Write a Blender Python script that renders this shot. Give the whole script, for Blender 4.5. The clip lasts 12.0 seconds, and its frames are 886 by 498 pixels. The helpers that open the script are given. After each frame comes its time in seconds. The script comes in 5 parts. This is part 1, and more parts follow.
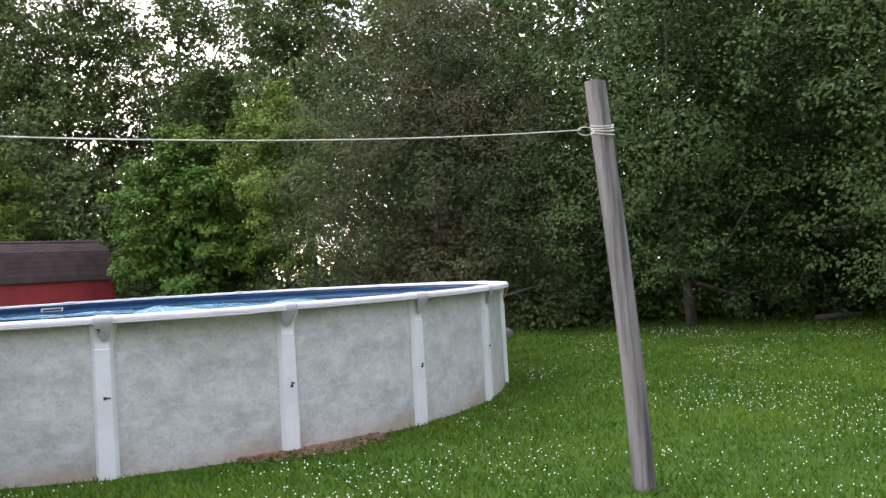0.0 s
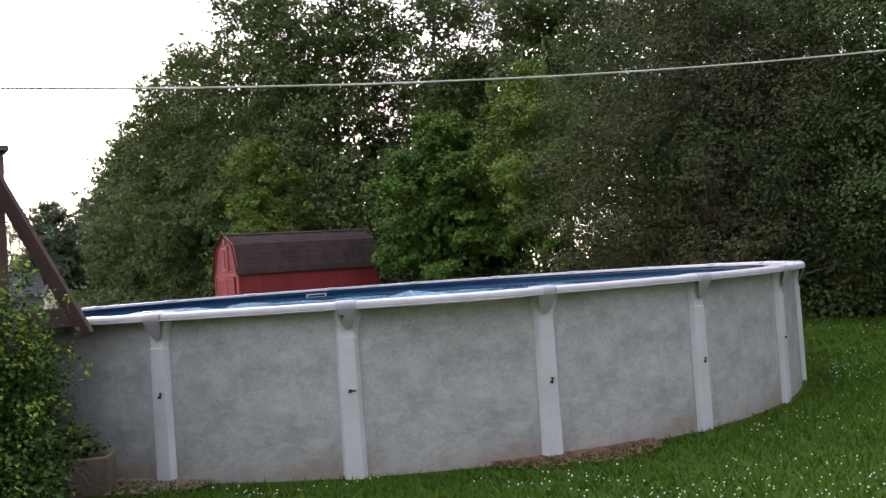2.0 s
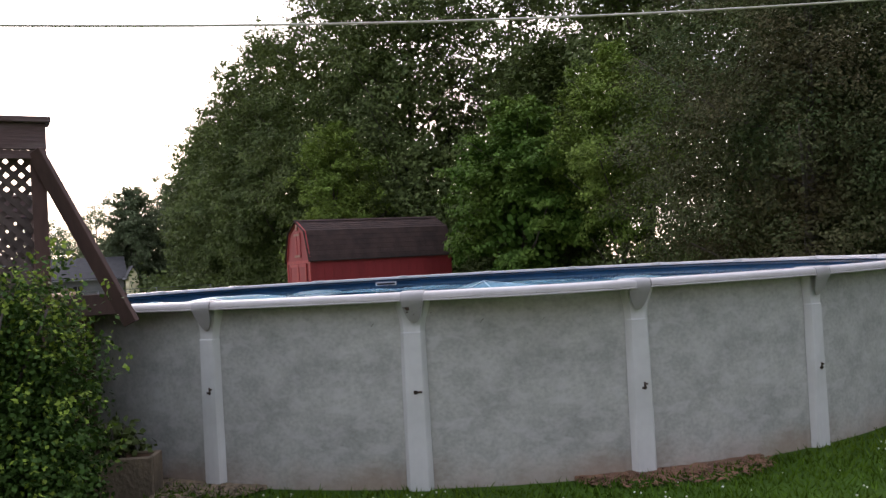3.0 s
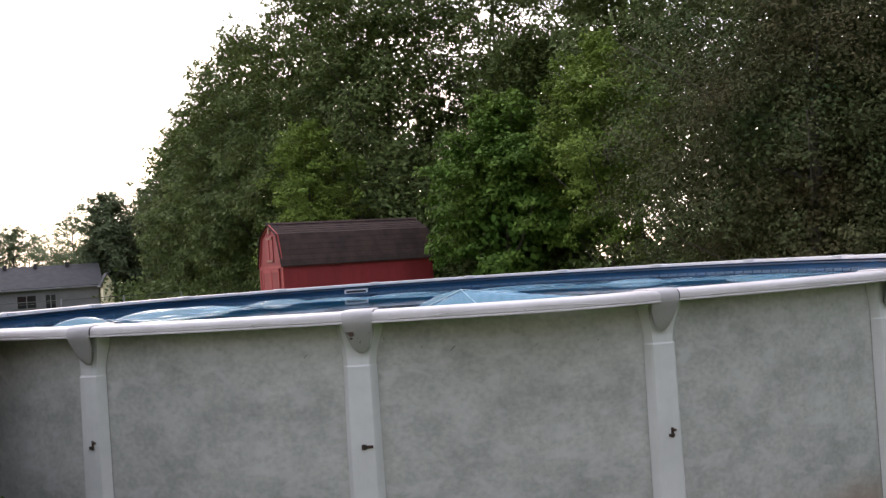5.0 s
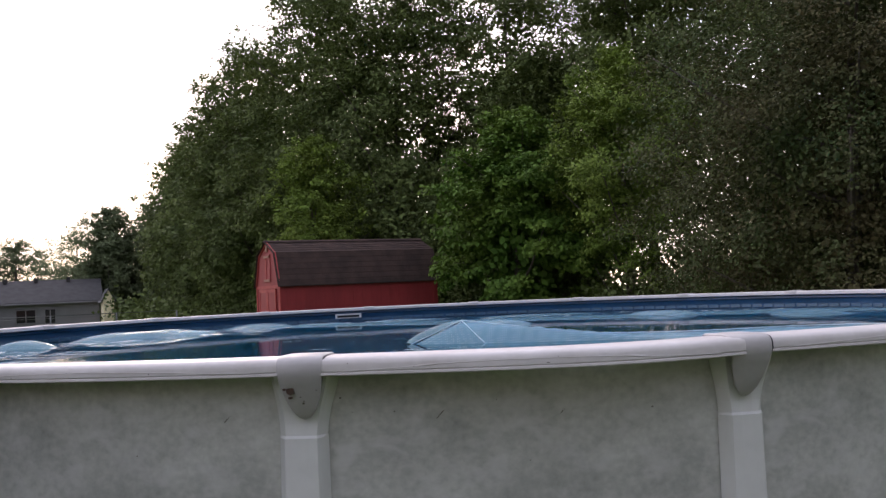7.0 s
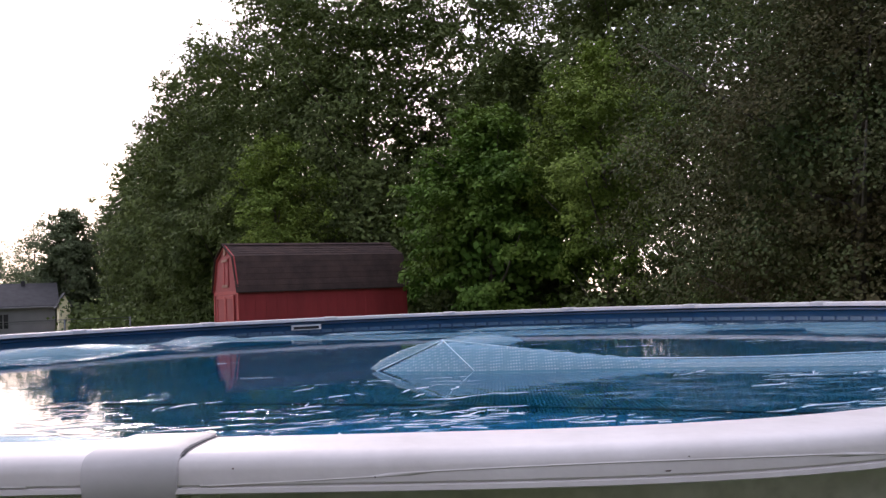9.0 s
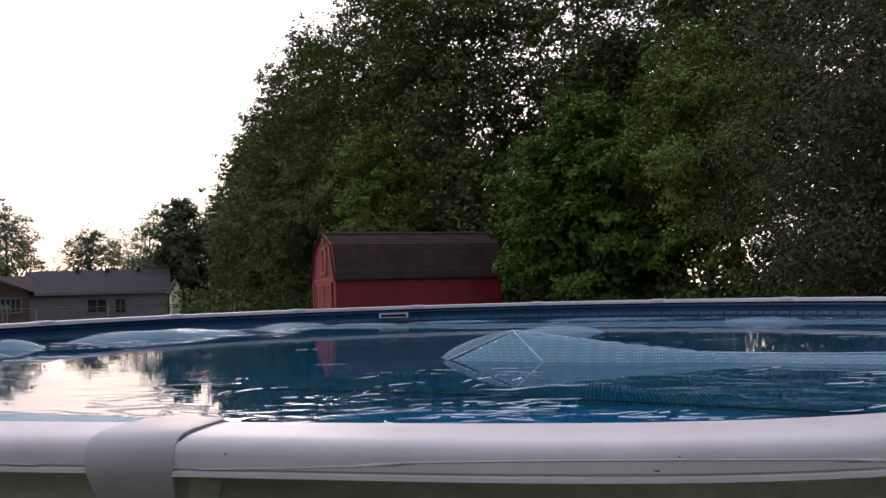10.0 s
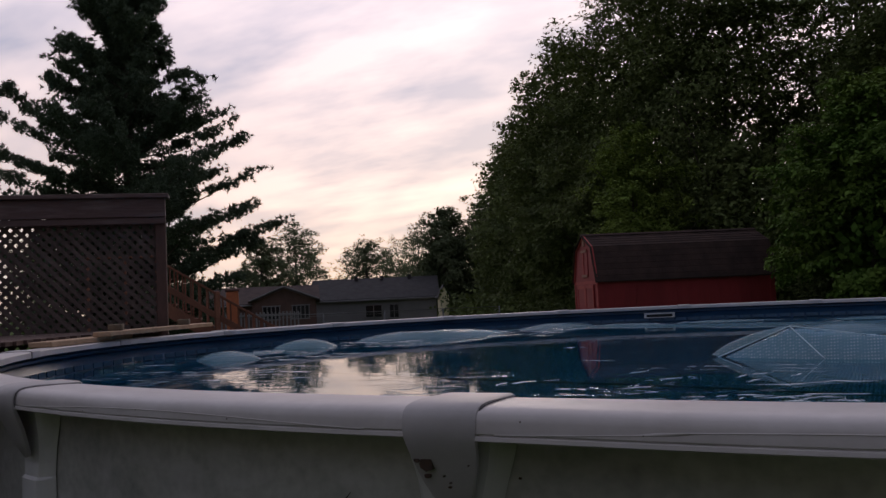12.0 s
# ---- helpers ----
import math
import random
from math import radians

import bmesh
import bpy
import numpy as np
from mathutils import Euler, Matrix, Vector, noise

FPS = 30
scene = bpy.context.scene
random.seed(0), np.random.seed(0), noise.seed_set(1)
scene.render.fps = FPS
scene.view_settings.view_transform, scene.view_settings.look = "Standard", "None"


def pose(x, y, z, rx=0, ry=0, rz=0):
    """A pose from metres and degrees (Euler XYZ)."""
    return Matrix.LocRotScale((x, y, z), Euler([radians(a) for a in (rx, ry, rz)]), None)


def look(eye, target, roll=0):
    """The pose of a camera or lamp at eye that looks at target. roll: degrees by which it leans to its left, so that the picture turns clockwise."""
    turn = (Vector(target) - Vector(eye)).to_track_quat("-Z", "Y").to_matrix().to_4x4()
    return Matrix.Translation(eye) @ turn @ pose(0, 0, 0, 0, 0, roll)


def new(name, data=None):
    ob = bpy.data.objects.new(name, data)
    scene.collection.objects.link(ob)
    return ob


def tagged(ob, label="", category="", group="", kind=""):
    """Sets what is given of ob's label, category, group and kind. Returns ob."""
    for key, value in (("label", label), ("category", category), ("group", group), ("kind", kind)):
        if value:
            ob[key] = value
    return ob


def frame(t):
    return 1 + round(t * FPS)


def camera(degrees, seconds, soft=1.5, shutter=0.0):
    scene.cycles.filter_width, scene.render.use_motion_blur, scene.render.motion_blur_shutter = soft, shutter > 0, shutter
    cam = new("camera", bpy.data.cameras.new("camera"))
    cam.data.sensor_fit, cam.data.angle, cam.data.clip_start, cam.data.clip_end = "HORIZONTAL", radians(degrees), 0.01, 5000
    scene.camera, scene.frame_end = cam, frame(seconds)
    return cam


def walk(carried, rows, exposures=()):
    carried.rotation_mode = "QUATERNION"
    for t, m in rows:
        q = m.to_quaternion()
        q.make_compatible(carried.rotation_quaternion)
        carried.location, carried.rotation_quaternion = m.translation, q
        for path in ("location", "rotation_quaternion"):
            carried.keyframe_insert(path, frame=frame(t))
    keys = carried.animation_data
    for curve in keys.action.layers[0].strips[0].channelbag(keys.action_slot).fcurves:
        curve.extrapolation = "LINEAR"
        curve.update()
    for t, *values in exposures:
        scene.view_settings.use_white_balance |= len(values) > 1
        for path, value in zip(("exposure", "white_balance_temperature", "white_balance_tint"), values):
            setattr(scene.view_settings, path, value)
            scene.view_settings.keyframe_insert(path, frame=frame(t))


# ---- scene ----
cam = camera(54.13, 12.0, soft=1.45)

# seconds, x, y, z, yaw, pitch, roll
PATH = [
    (0.00, 0.765, -11.682, 1.458, -15.53, 1.27, 3.29),
    (0.50, 0.792, -11.511, 1.439, -11.22, 0.91, 3.50),
    (1.00, 0.867, -11.296, 1.426, -0.31, 1.61, 2.90),
    (1.50, 0.857, -11.008, 1.410, 1.99, 0.98, 3.42),
    (2.00, 0.858, -10.667, 1.410, 1.35, 1.42, 4.01),
    (2.50, 0.892, -10.286, 1.401, 3.47, 1.12, 3.83),
    (3.00, 0.809, -9.971, 1.403, 6.20, 1.01, 3.19),
    (3.20, 0.775, -9.814, 1.407, 3.74, 1.23, 3.16),
    (4.80, 0.779, -8.739, 1.422, 4.83, 1.35, 3.78),
    (5.00, 0.789, -8.562, 1.423, 5.20, 1.12, 3.86),
    (5.50, 0.757, -8.203, 1.423, 9.66, 1.59, 3.35),
    (6.00, 0.703, -7.857, 1.436, 7.51, 2.07, 3.26),
    (6.50, 0.723, -7.508, 1.430, 6.41, 2.06, 3.66),
    (6.70, 0.749, -7.438, 1.435, 5.79, 2.30, 2.69),
    (8.30, 0.648, -6.377, 1.431, 5.28, 3.12, 2.67),
    (8.50, 0.621, -6.244, 1.447, 4.44, 3.09, 2.20),
    (9.00, 0.567, -5.904, 1.457, 3.61, 3.01, 2.26),
    (9.50, 0.679, -5.913, 1.461, 7.54, 2.69, 1.80),
    (10.00, 0.724, -5.871, 1.454, 10.21, 2.52, 1.64),
    (10.50, 0.745, -5.882, 1.448, 12.24, 2.47, 1.85),
    (11.00, 0.765, -5.930, 1.449, 14.87, 2.35, 2.02),
    (11.50, 0.747, -5.947, 1.431, 21.68, 2.47, 2.41),
    (12.00, 0.735, -6.005, 1.426, 27.32, 3.38, 2.59),
]
EXPOSURES = [(0.0, 2.30, 6450, 10), (1.0, 1.75, 6500, 10), (2.5, 1.45, 6500, 10), (3.0, 1.25, 6700, 10), (5.0, 1.50, 6850, 10), (5.3, 0.80, 6850, 10), (5.5, 0.60, 6850, 10),
             (6.1, 0.57, 6850, 10), (6.5, 1.05, 6800, 11), (8.5, 0.90, 6650, 16), (9.0, 1.15, 6600, 16),
             (10.0, 0.45, 6600, 15), (11.0, -0.30, 6850, 17), (11.5, -0.68, 6900, 17), (12.0, -0.82, 6650, 17)]
walk(cam, [(t, pose(x, y, z, 90 + p, r, w)) for t, x, y, z, w, p, r in PATH], EXPOSURES)

# ---- world and sun ----
SUN_AZ = radians(18)      # to the left of straight ahead
SUN_EL = radians(14)
world = bpy.data.worlds.new("evening_sky")
scene.world = world
world.use_nodes = True
wn, wl = world.node_tree.nodes, world.node_tree.links
wn.clear()
w_out = wn.new("ShaderNodeOutputWorld")
w_bg = wn.new("ShaderNodeBackground")
w_sky = wn.new("ShaderNodeTexSky")
w_sky.sky_type, w_sky.sun_disc = "NISHITA", False
w_sky.sun_elevation, w_sky.sun_rotation = SUN_EL, -SUN_AZ
w_tc = wn.new("ShaderNodeTexCoord")
w_sep = wn.new("ShaderNodeSeparateXYZ")
w_add = wn.new("ShaderNodeMath"); w_add.operation = "ADD"; w_add.inputs[1].default_value = 0.22
w_max = wn.new("ShaderNodeMath"); w_max.operation = "MAXIMUM"; w_max.inputs[1].default_value = 0.05
w_dx = wn.new("ShaderNodeMath"); w_dx.operation = "DIVIDE"
w_dy = wn.new("ShaderNodeMath"); w_dy.operation = "DIVIDE"
w_com = wn.new("ShaderNodeCombineXYZ")
w_map = wn.new("ShaderNodeMapping")
w_map.inputs["Rotation"].default_value = (0, 0, radians(-25))
w_map.inputs["Scale"].default_value = (0.8, 1.6, 1)
w_noise = wn.new("ShaderNodeTexNoise")
w_noise.inputs["Scale"].default_value = 2.1
w_noise.inputs["Detail"].default_value = 5
w_noise.inputs["Roughness"].default_value = 0.55
w_ramp = wn.new("ShaderNodeValToRGB")
w_ramp.color_ramp.elements[0].position, w_ramp.color_ramp.elements[0].color = 0.33, (0.50, 0.545, 0.65, 1)
w_ramp.color_ramp.elements[1].position, w_ramp.color_ramp.elements[1].color = 0.62, (1.0, 0.93, 0.92, 1)
w_mul = wn.new("ShaderNodeMix"); w_mul.data_type = "RGBA"; w_mul.blend_type = "MULTIPLY"; w_mul.inputs[0].default_value = 1
w_mix = wn.new("ShaderNodeMix"); w_mix.data_type = "RGBA"; w_mix.inputs[0].default_value = 0.12
w_mul.inputs[7].default_value = (1.0, 1.0, 1.0, 1)
wl.new(w_tc.outputs["Generated"], w_sep.inputs[0])
wl.new(w_sep.outputs[2], w_add.inputs[0])
wl.new(w_add.outputs[0], w_max.inputs[0])
wl.new(w_sep.outputs[0], w_dx.inputs[0]); wl.new(w_max.outputs[0], w_dx.inputs[1])
wl.new(w_sep.outputs[1], w_dy.inputs[0]); wl.new(w_max.outputs[0], w_dy.inputs[1])
wl.new(w_dx.outputs[0], w_com.inputs[0]); wl.new(w_dy.outputs[0], w_com.inputs[1])
wl.new(w_com.outputs[0], w_map.inputs[0]); wl.new(w_map.outputs[0], w_noise.inputs[0])
wl.new(w_noise.outputs[0], w_ramp.inputs[0])
wl.new(w_ramp.outputs[0], w_mul.inputs[6])
# the evening sky is brightest towards the hidden sun and dims behind
w_dot = wn.new("ShaderNodeVectorMath"); w_dot.operation = "DOT_PRODUCT"
w_dot.inputs[1].default_value = (-math.sin(SUN_AZ) * math.cos(SUN_EL), math.cos(SUN_AZ) * math.cos(SUN_EL), math.sin(SUN_EL))
wl.new(w_tc.outputs["Generated"], w_dot.inputs[0])
w_glow = wn.new("ShaderNodeValToRGB")
for pos, col in ((0.0, (0.34, 0.36, 0.40, 1)), (0.3, (0.62, 0.65, 0.70, 1)), (0.5, (0.95, 0.98, 1.04, 1)), (0.62, (1.25, 1.26, 1.31, 1)), (0.80, (1.40, 1.35, 1.39, 1)), (1.0, (2.3, 2.05, 1.95, 1))):
    e = w_glow.color_ramp.elements[0] if pos == 0.0 else (w_glow.color_ramp.elements[-1] if pos == 1.0 else w_glow.color_ramp.elements.new(pos))
    e.position, e.color = pos, col
w_half = wn.new("ShaderNodeMapRange"); w_half.inputs[1].default_value = -1
wl.new(w_dot.outputs["Value"], w_half.inputs[0])
wl.new(w_half.outputs[0], w_glow.inputs[0])
wl.new(w_glow.outputs[0], w_mul.inputs[7])
w_tone = wn.new("ShaderNodeValToRGB")
for pos, col in ((0.0, (1.0, 0.92, 0.76, 1)), (0.12, (1.0, 0.95, 0.88, 1)), (0.32, (0.93, 0.97, 1.05, 1)), (1.0, (0.9, 0.97, 1.08, 1))):
    e = w_tone.color_ramp.elements[0] if pos == 0.0 else (w_tone.color_ramp.elements[-1] if pos == 1.0 else w_tone.color_ramp.elements.new(pos))
    e.position, e.color = pos, col
w_mul2 = wn.new("ShaderNodeMix"); w_mul2.data_type = "RGBA"; w_mul2.blend_type = "MULTIPLY"; w_mul2.inputs[0].default_value = 1
wl.new(w_sep.outputs[2], w_tone.inputs[0])
wl.new(w_mul.outputs[2], w_mul2.inputs[6]); wl.new(w_tone.outputs[0], w_mul2.inputs[7])
wl.new(w_mul2.outputs[2], w_mix.inputs[6])
w_skys = wn.new("ShaderNodeVectorMath"); w_skys.operation = "SCALE"; w_skys.inputs[3].default_value = 0.1
wl.new(w_sky.outputs[0], w_skys.inputs[0])
wl.new(w_skys.outputs[0], w_mix.inputs[7])
wl.new(w_mix.outputs[2], w_bg.inputs[0])
w_bg.inputs[1].default_value = 1.0
wl.new(w_bg.outputs[0], w_out.inputs[0])

sun_data = bpy.data.lights.new("sun", "SUN")
sun_data.energy, sun_data.angle, sun_data.color = 0.9, radians(14), (1.0, 0.86, 0.74)
sun = new("sun", sun_data)
sun.matrix_world = look((-20, 40, 16), (-20 + math.sin(SUN_AZ) * 10, 40 - math.cos(SUN_AZ) * 10, 16 - math.tan(SUN_EL) * 10))


# ---- materials ----
def rgb(c):
    return (*c, 1)


def material(name, color, rough=0.6, color2=None, scale=6.0, detail=4.0, metal=0.0, bump=0.0, bump_scale=None,
             coord="Object", stretch=(1, 1, 1), spec=0.5, lo=0.35, hi=0.65, per_island=0.0, per_object=0.0,
             translucent=0.0, fine=0.25):
    """A surface with broad blotches of color2 in color, fine grain, and relief."""
    m = bpy.data.materials.new(name)
    m.use_nodes = True
    n, l = m.node_tree.nodes, m.node_tree.links
    b = n["Principled BSDF"]
    b.inputs["Roughness"].default_value = rough
    b.inputs["Metallic"].default_value = metal
    b.inputs["Specular IOR Level"].default_value = spec
    tc = n.new("ShaderNodeTexCoord")
    mp = n.new("ShaderNodeMapping")
    mp.inputs["Scale"].default_value = stretch
    l.new(tc.outputs[coord], mp.inputs[0])
    no = n.new("ShaderNodeTexNoise")
    no.inputs["Scale"].default_value, no.inputs["Detail"].default_value = scale, detail
    l.new(mp.outputs[0], no.inputs[0])
    ra = n.new("ShaderNodeValToRGB")
    ra.color_ramp.elements[0].position, ra.color_ramp.elements[0].color = lo, rgb(color)
    ra.color_ramp.elements[1].position, ra.color_ramp.elements[1].color = hi, rgb(color2 or tuple(c * 0.8 for c in color))
    l.new(no.outputs[0], ra.inputs[0])
    out = ra.outputs[0]
    gr = n.new("ShaderNodeTexNoise")
    gr.inputs["Scale"].default_value, gr.inputs["Detail"].default_value = scale * 9, 3
    l.new(mp.outputs[0], gr.inputs[0])
    mr = n.new("ShaderNodeMapRange")
    mr.inputs[3].default_value, mr.inputs[4].default_value = 1 - fine, 1 + fine
    l.new(gr.outputs[0], mr.inputs[0])
    sc = n.new("ShaderNodeVectorMath"); sc.operation = "SCALE"
    l.new(out, sc.inputs[0]); l.new(mr.outputs[0], sc.inputs[3])
    out = sc.outputs[0]
    for amount, node, socket in ((per_island, "ShaderNodeNewGeometry", "Random Per Island"), (per_object, "ShaderNodeObjectInfo", "Random")):
        if amount:
            g = n.new(node)
            r2 = n.new("ShaderNodeMapRange")
            r2.inputs[3].default_value, r2.inputs[4].default_value = 1 - amount, 1 + amount
            l.new(g.outputs[socket], r2.inputs[0])
            s2 = n.new("ShaderNodeVectorMath"); s2.operation = "SCALE"
            l.new(out, s2.inputs[0]); l.new(r2.outputs[0], s2.inputs[3])
            out = s2.outputs[0]
    l.new(out, b.inputs["Base Color"])
    if bump:
        bn = n.new("ShaderNodeTexNoise")
        bn.inputs["Scale"].default_value, bn.inputs["Detail"].default_value = bump_scale or scale * 5, 4
        l.new(mp.outputs[0], bn.inputs[0])
        bu = n.new("ShaderNodeBump")
        bu.inputs["Strength"].default_value, bu.inputs["Distance"].default_value = bump, 0.02
        l.new(bn.outputs[0], bu.inputs["Height"])
        l.new(bu.outputs[0], b.inputs["Normal"])
    if translucent:
        tr = n.new("ShaderNodeBsdfTranslucent")
        l.new(out, tr.inputs[0])
        mx = n.new("ShaderNodeMixShader")
        mx.inputs[0].default_value = translucent
        l.new(b.outputs[0], mx.inputs[1]); l.new(tr.outputs[0], mx.inputs[2])
        l.new(mx.outputs[0], n["Material Output"].inputs[0])
    return m


def leafy(name, c1, c2, tr=0.2):
    return material(name, c1, 0.68, c2, scale=0.55, detail=3, per_island=0.34, translucent=tr, fine=0.1, spec=0.14)


M_RESIN = material("resin_white", (0.575, 0.54, 0.54), 0.5, (0.50, 0.465, 0.46), scale=5, detail=6, bump=0.06, fine=0.07)
M_CAP = material("resin_grey_cap", (0.45, 0.425, 0.43), 0.5, (0.39, 0.368, 0.37), scale=5, bump=0.05, fine=0.05)
M_POST = material("upright_paint", (0.70, 0.695, 0.685), 0.5, (0.62, 0.615, 0.60), scale=3, bump=0.04, fine=0.05)
M_DARK = material("dark_rust", (0.03, 0.022, 0.018), 0.8, (0.08, 0.04, 0.025), scale=40)
M_SEAM = material("dark_seam", (0.03, 0.03, 0.035), 0.9)
M_SOIL = material("bare_soil", (0.22, 0.115, 0.068), 0.95, (0.12, 0.065, 0.04), scale=9, bump=0.8, bump_scale=60)
M_MULCH = material("mulch_chips", (0.24, 0.175, 0.115), 0.95, (0.11, 0.085, 0.055), scale=20, per_island=0.5)
M_BARN = material("red_board_siding", (0.30, 0.028, 0.032), 0.7, (0.24, 0.022, 0.026), scale=2, stretch=(1, 1, 0.2), bump=0.15, bump_scale=14, fine=0.12)
M_BARNTRIM = material("faded_red_trim", (0.40, 0.05, 0.045), 0.7, (0.33, 0.04, 0.04), scale=4)
M_SHINGLE = material("brown_shingles", (0.062, 0.040, 0.035), 0.95, (0.040, 0.028, 0.026), scale=3, bump=0.5, bump_scale=25, per_object=0.1, spec=0.12)
M_RUST = material("pale_door_mark", (0.34, 0.16, 0.12), 0.8)
M_DECK = material("stained_deck_wood", (0.10, 0.055, 0.045), 0.85, (0.065, 0.038, 0.032), scale=3, stretch=(1, 1, 0.3), bump=0.3, fine=0.3, per_object=0.25)
M_LATT = material("weathered_lattice", (0.12, 0.088, 0.078), 0.9, (0.075, 0.056, 0.05), scale=5, fine=0.3, per_object=0.2)
M_BEAM = material("peeling_beam_paint", (0.12, 0.075, 0.07), 0.85, (0.20, 0.16, 0.15), scale=4, stretch=(0.4, 0.4, 3), lo=0.5, hi=0.72, bump=0.3)
M_PLANK = material("light_plank_wood", (0.50, 0.33, 0.21), 0.75, (0.38, 0.24, 0.15), scale=3, stretch=(0.3, 3, 3), bump=0.2)
M_GREYWOOD = material("weathered_grey_wood", (0.20, 0.18, 0.165), 0.9, (0.06, 0.052, 0.048), scale=5, stretch=(3, 3, 0.18), bump=0.6, bump_scale=18, lo=0.4, hi=0.66, fine=0.35)
M_ROPE = material("pale_rope", (0.62, 0.58, 0.50), 0.8, (0.5, 0.46, 0.38), scale=30)
M_BARK = material("bark", (0.11, 0.09, 0.075), 0.95, (0.06, 0.05, 0.042), scale=4, stretch=(2, 2, 0.4), bump=0.8, bump_scale=14)
M_STONE = material("field_stone", (0.20, 0.18, 0.17), 0.9, (0.12, 0.105, 0.1), scale=3, bump=0.5, per_object=0.3)
M_BLOCK = material("planter_block", (0.20, 0.15, 0.105), 0.9, (0.13, 0.10, 0.07), scale=6, bump=0.5)
M_HOUSE = material("grey_siding", (0.21, 0.20, 0.21), 0.7, (0.185, 0.175, 0.185), scale=1, fine=0.05)
M_ROOF = material("dark_roof", (0.042, 0.04, 0.043), 0.9, (0.03, 0.028, 0.031), scale=2, fine=0.2)
M_YELLOW = material("pale_yellow_siding", (0.90, 0.78, 0.54), 0.7, (0.87, 0.74, 0.50), scale=1, fine=0.05)
M_BRICK = material("brown_brick_wall", (0.13, 0.07, 0.06), 0.85, (0.10, 0.055, 0.048), scale=2)
M_ORANGE = material("orange_panel", (0.52, 0.17, 0.07), 0.7, (0.45, 0.14, 0.06), scale=2)
M_TRIM = material("white_trim", (0.66, 0.64, 0.63), 0.6, fine=0.05)
M_GLASS = material("dark_window_glass", (0.02, 0.02, 0.025), 0.08, fine=0.02)
M_METAL = material("galvanised_steel", (0.16, 0.16, 0.165), 0.45, metal=0.8)
M_CLOVER = material("clover_flower", (0.72, 0.72, 0.66), 0.8, (0.62, 0.6, 0.52), scale=30)
M_BLADE = material("grass_blade", (0.056, 0.112, 0.009), 0.65, (0.088, 0.143, 0.012), scale=0.7, per_island=0.35, translucent=0.3, fine=0.1, coord="Object", spec=0.12)
L_MAPLE = leafy("maple_leaves", (0.072, 0.142, 0.024), (0.115, 0.176, 0.029))
L_LIGHT = leafy("light_green_leaves", (0.120, 0.178, 0.032), (0.160, 0.215, 0.040))
L_CRAB = leafy("brownish_leaves", (0.092, 0.076, 0.036), (0.058, 0.086, 0.030))
L_DARK = leafy("dark_green_leaves", (0.082, 0.110, 0.037), (0.112, 0.142, 0.042))
# darkest green: the dimness of the right-hand trees is partly put into it
L_DIM = leafy("dimmed_green_leaves", (0.040, 0.066, 0.018), (0.058, 0.088, 0.023))
# the haze over the far trees is put into this paler green
L_FAR = leafy("hazed_far_leaves", (0.125, 0.150, 0.078), (0.100, 0.128, 0.066))
L_PINE = leafy("pine_needles", (0.071, 0.101, 0.067), (0.086, 0.121, 0.074), 0.15)
# dark base leaves and bright tips carry the bush's shade and top light
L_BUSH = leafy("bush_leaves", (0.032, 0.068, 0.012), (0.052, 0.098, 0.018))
L_TIPS = leafy("lit_bush_leaves", (0.140, 0.215, 0.030), (0.210, 0.280, 0.040))
L_UNDER = leafy("undergrowth_leaves", (0.081, 0.149, 0.029), (0.149, 0.218, 0.040))


def lawn_material():
    m = material("lawn", (0.034, 0.070, 0.009), 0.9, (0.048, 0.090, 0.012), scale=0.5, detail=6, bump=0.9, bump_scale=45, fine=0.45, spec=0.1)
    return m


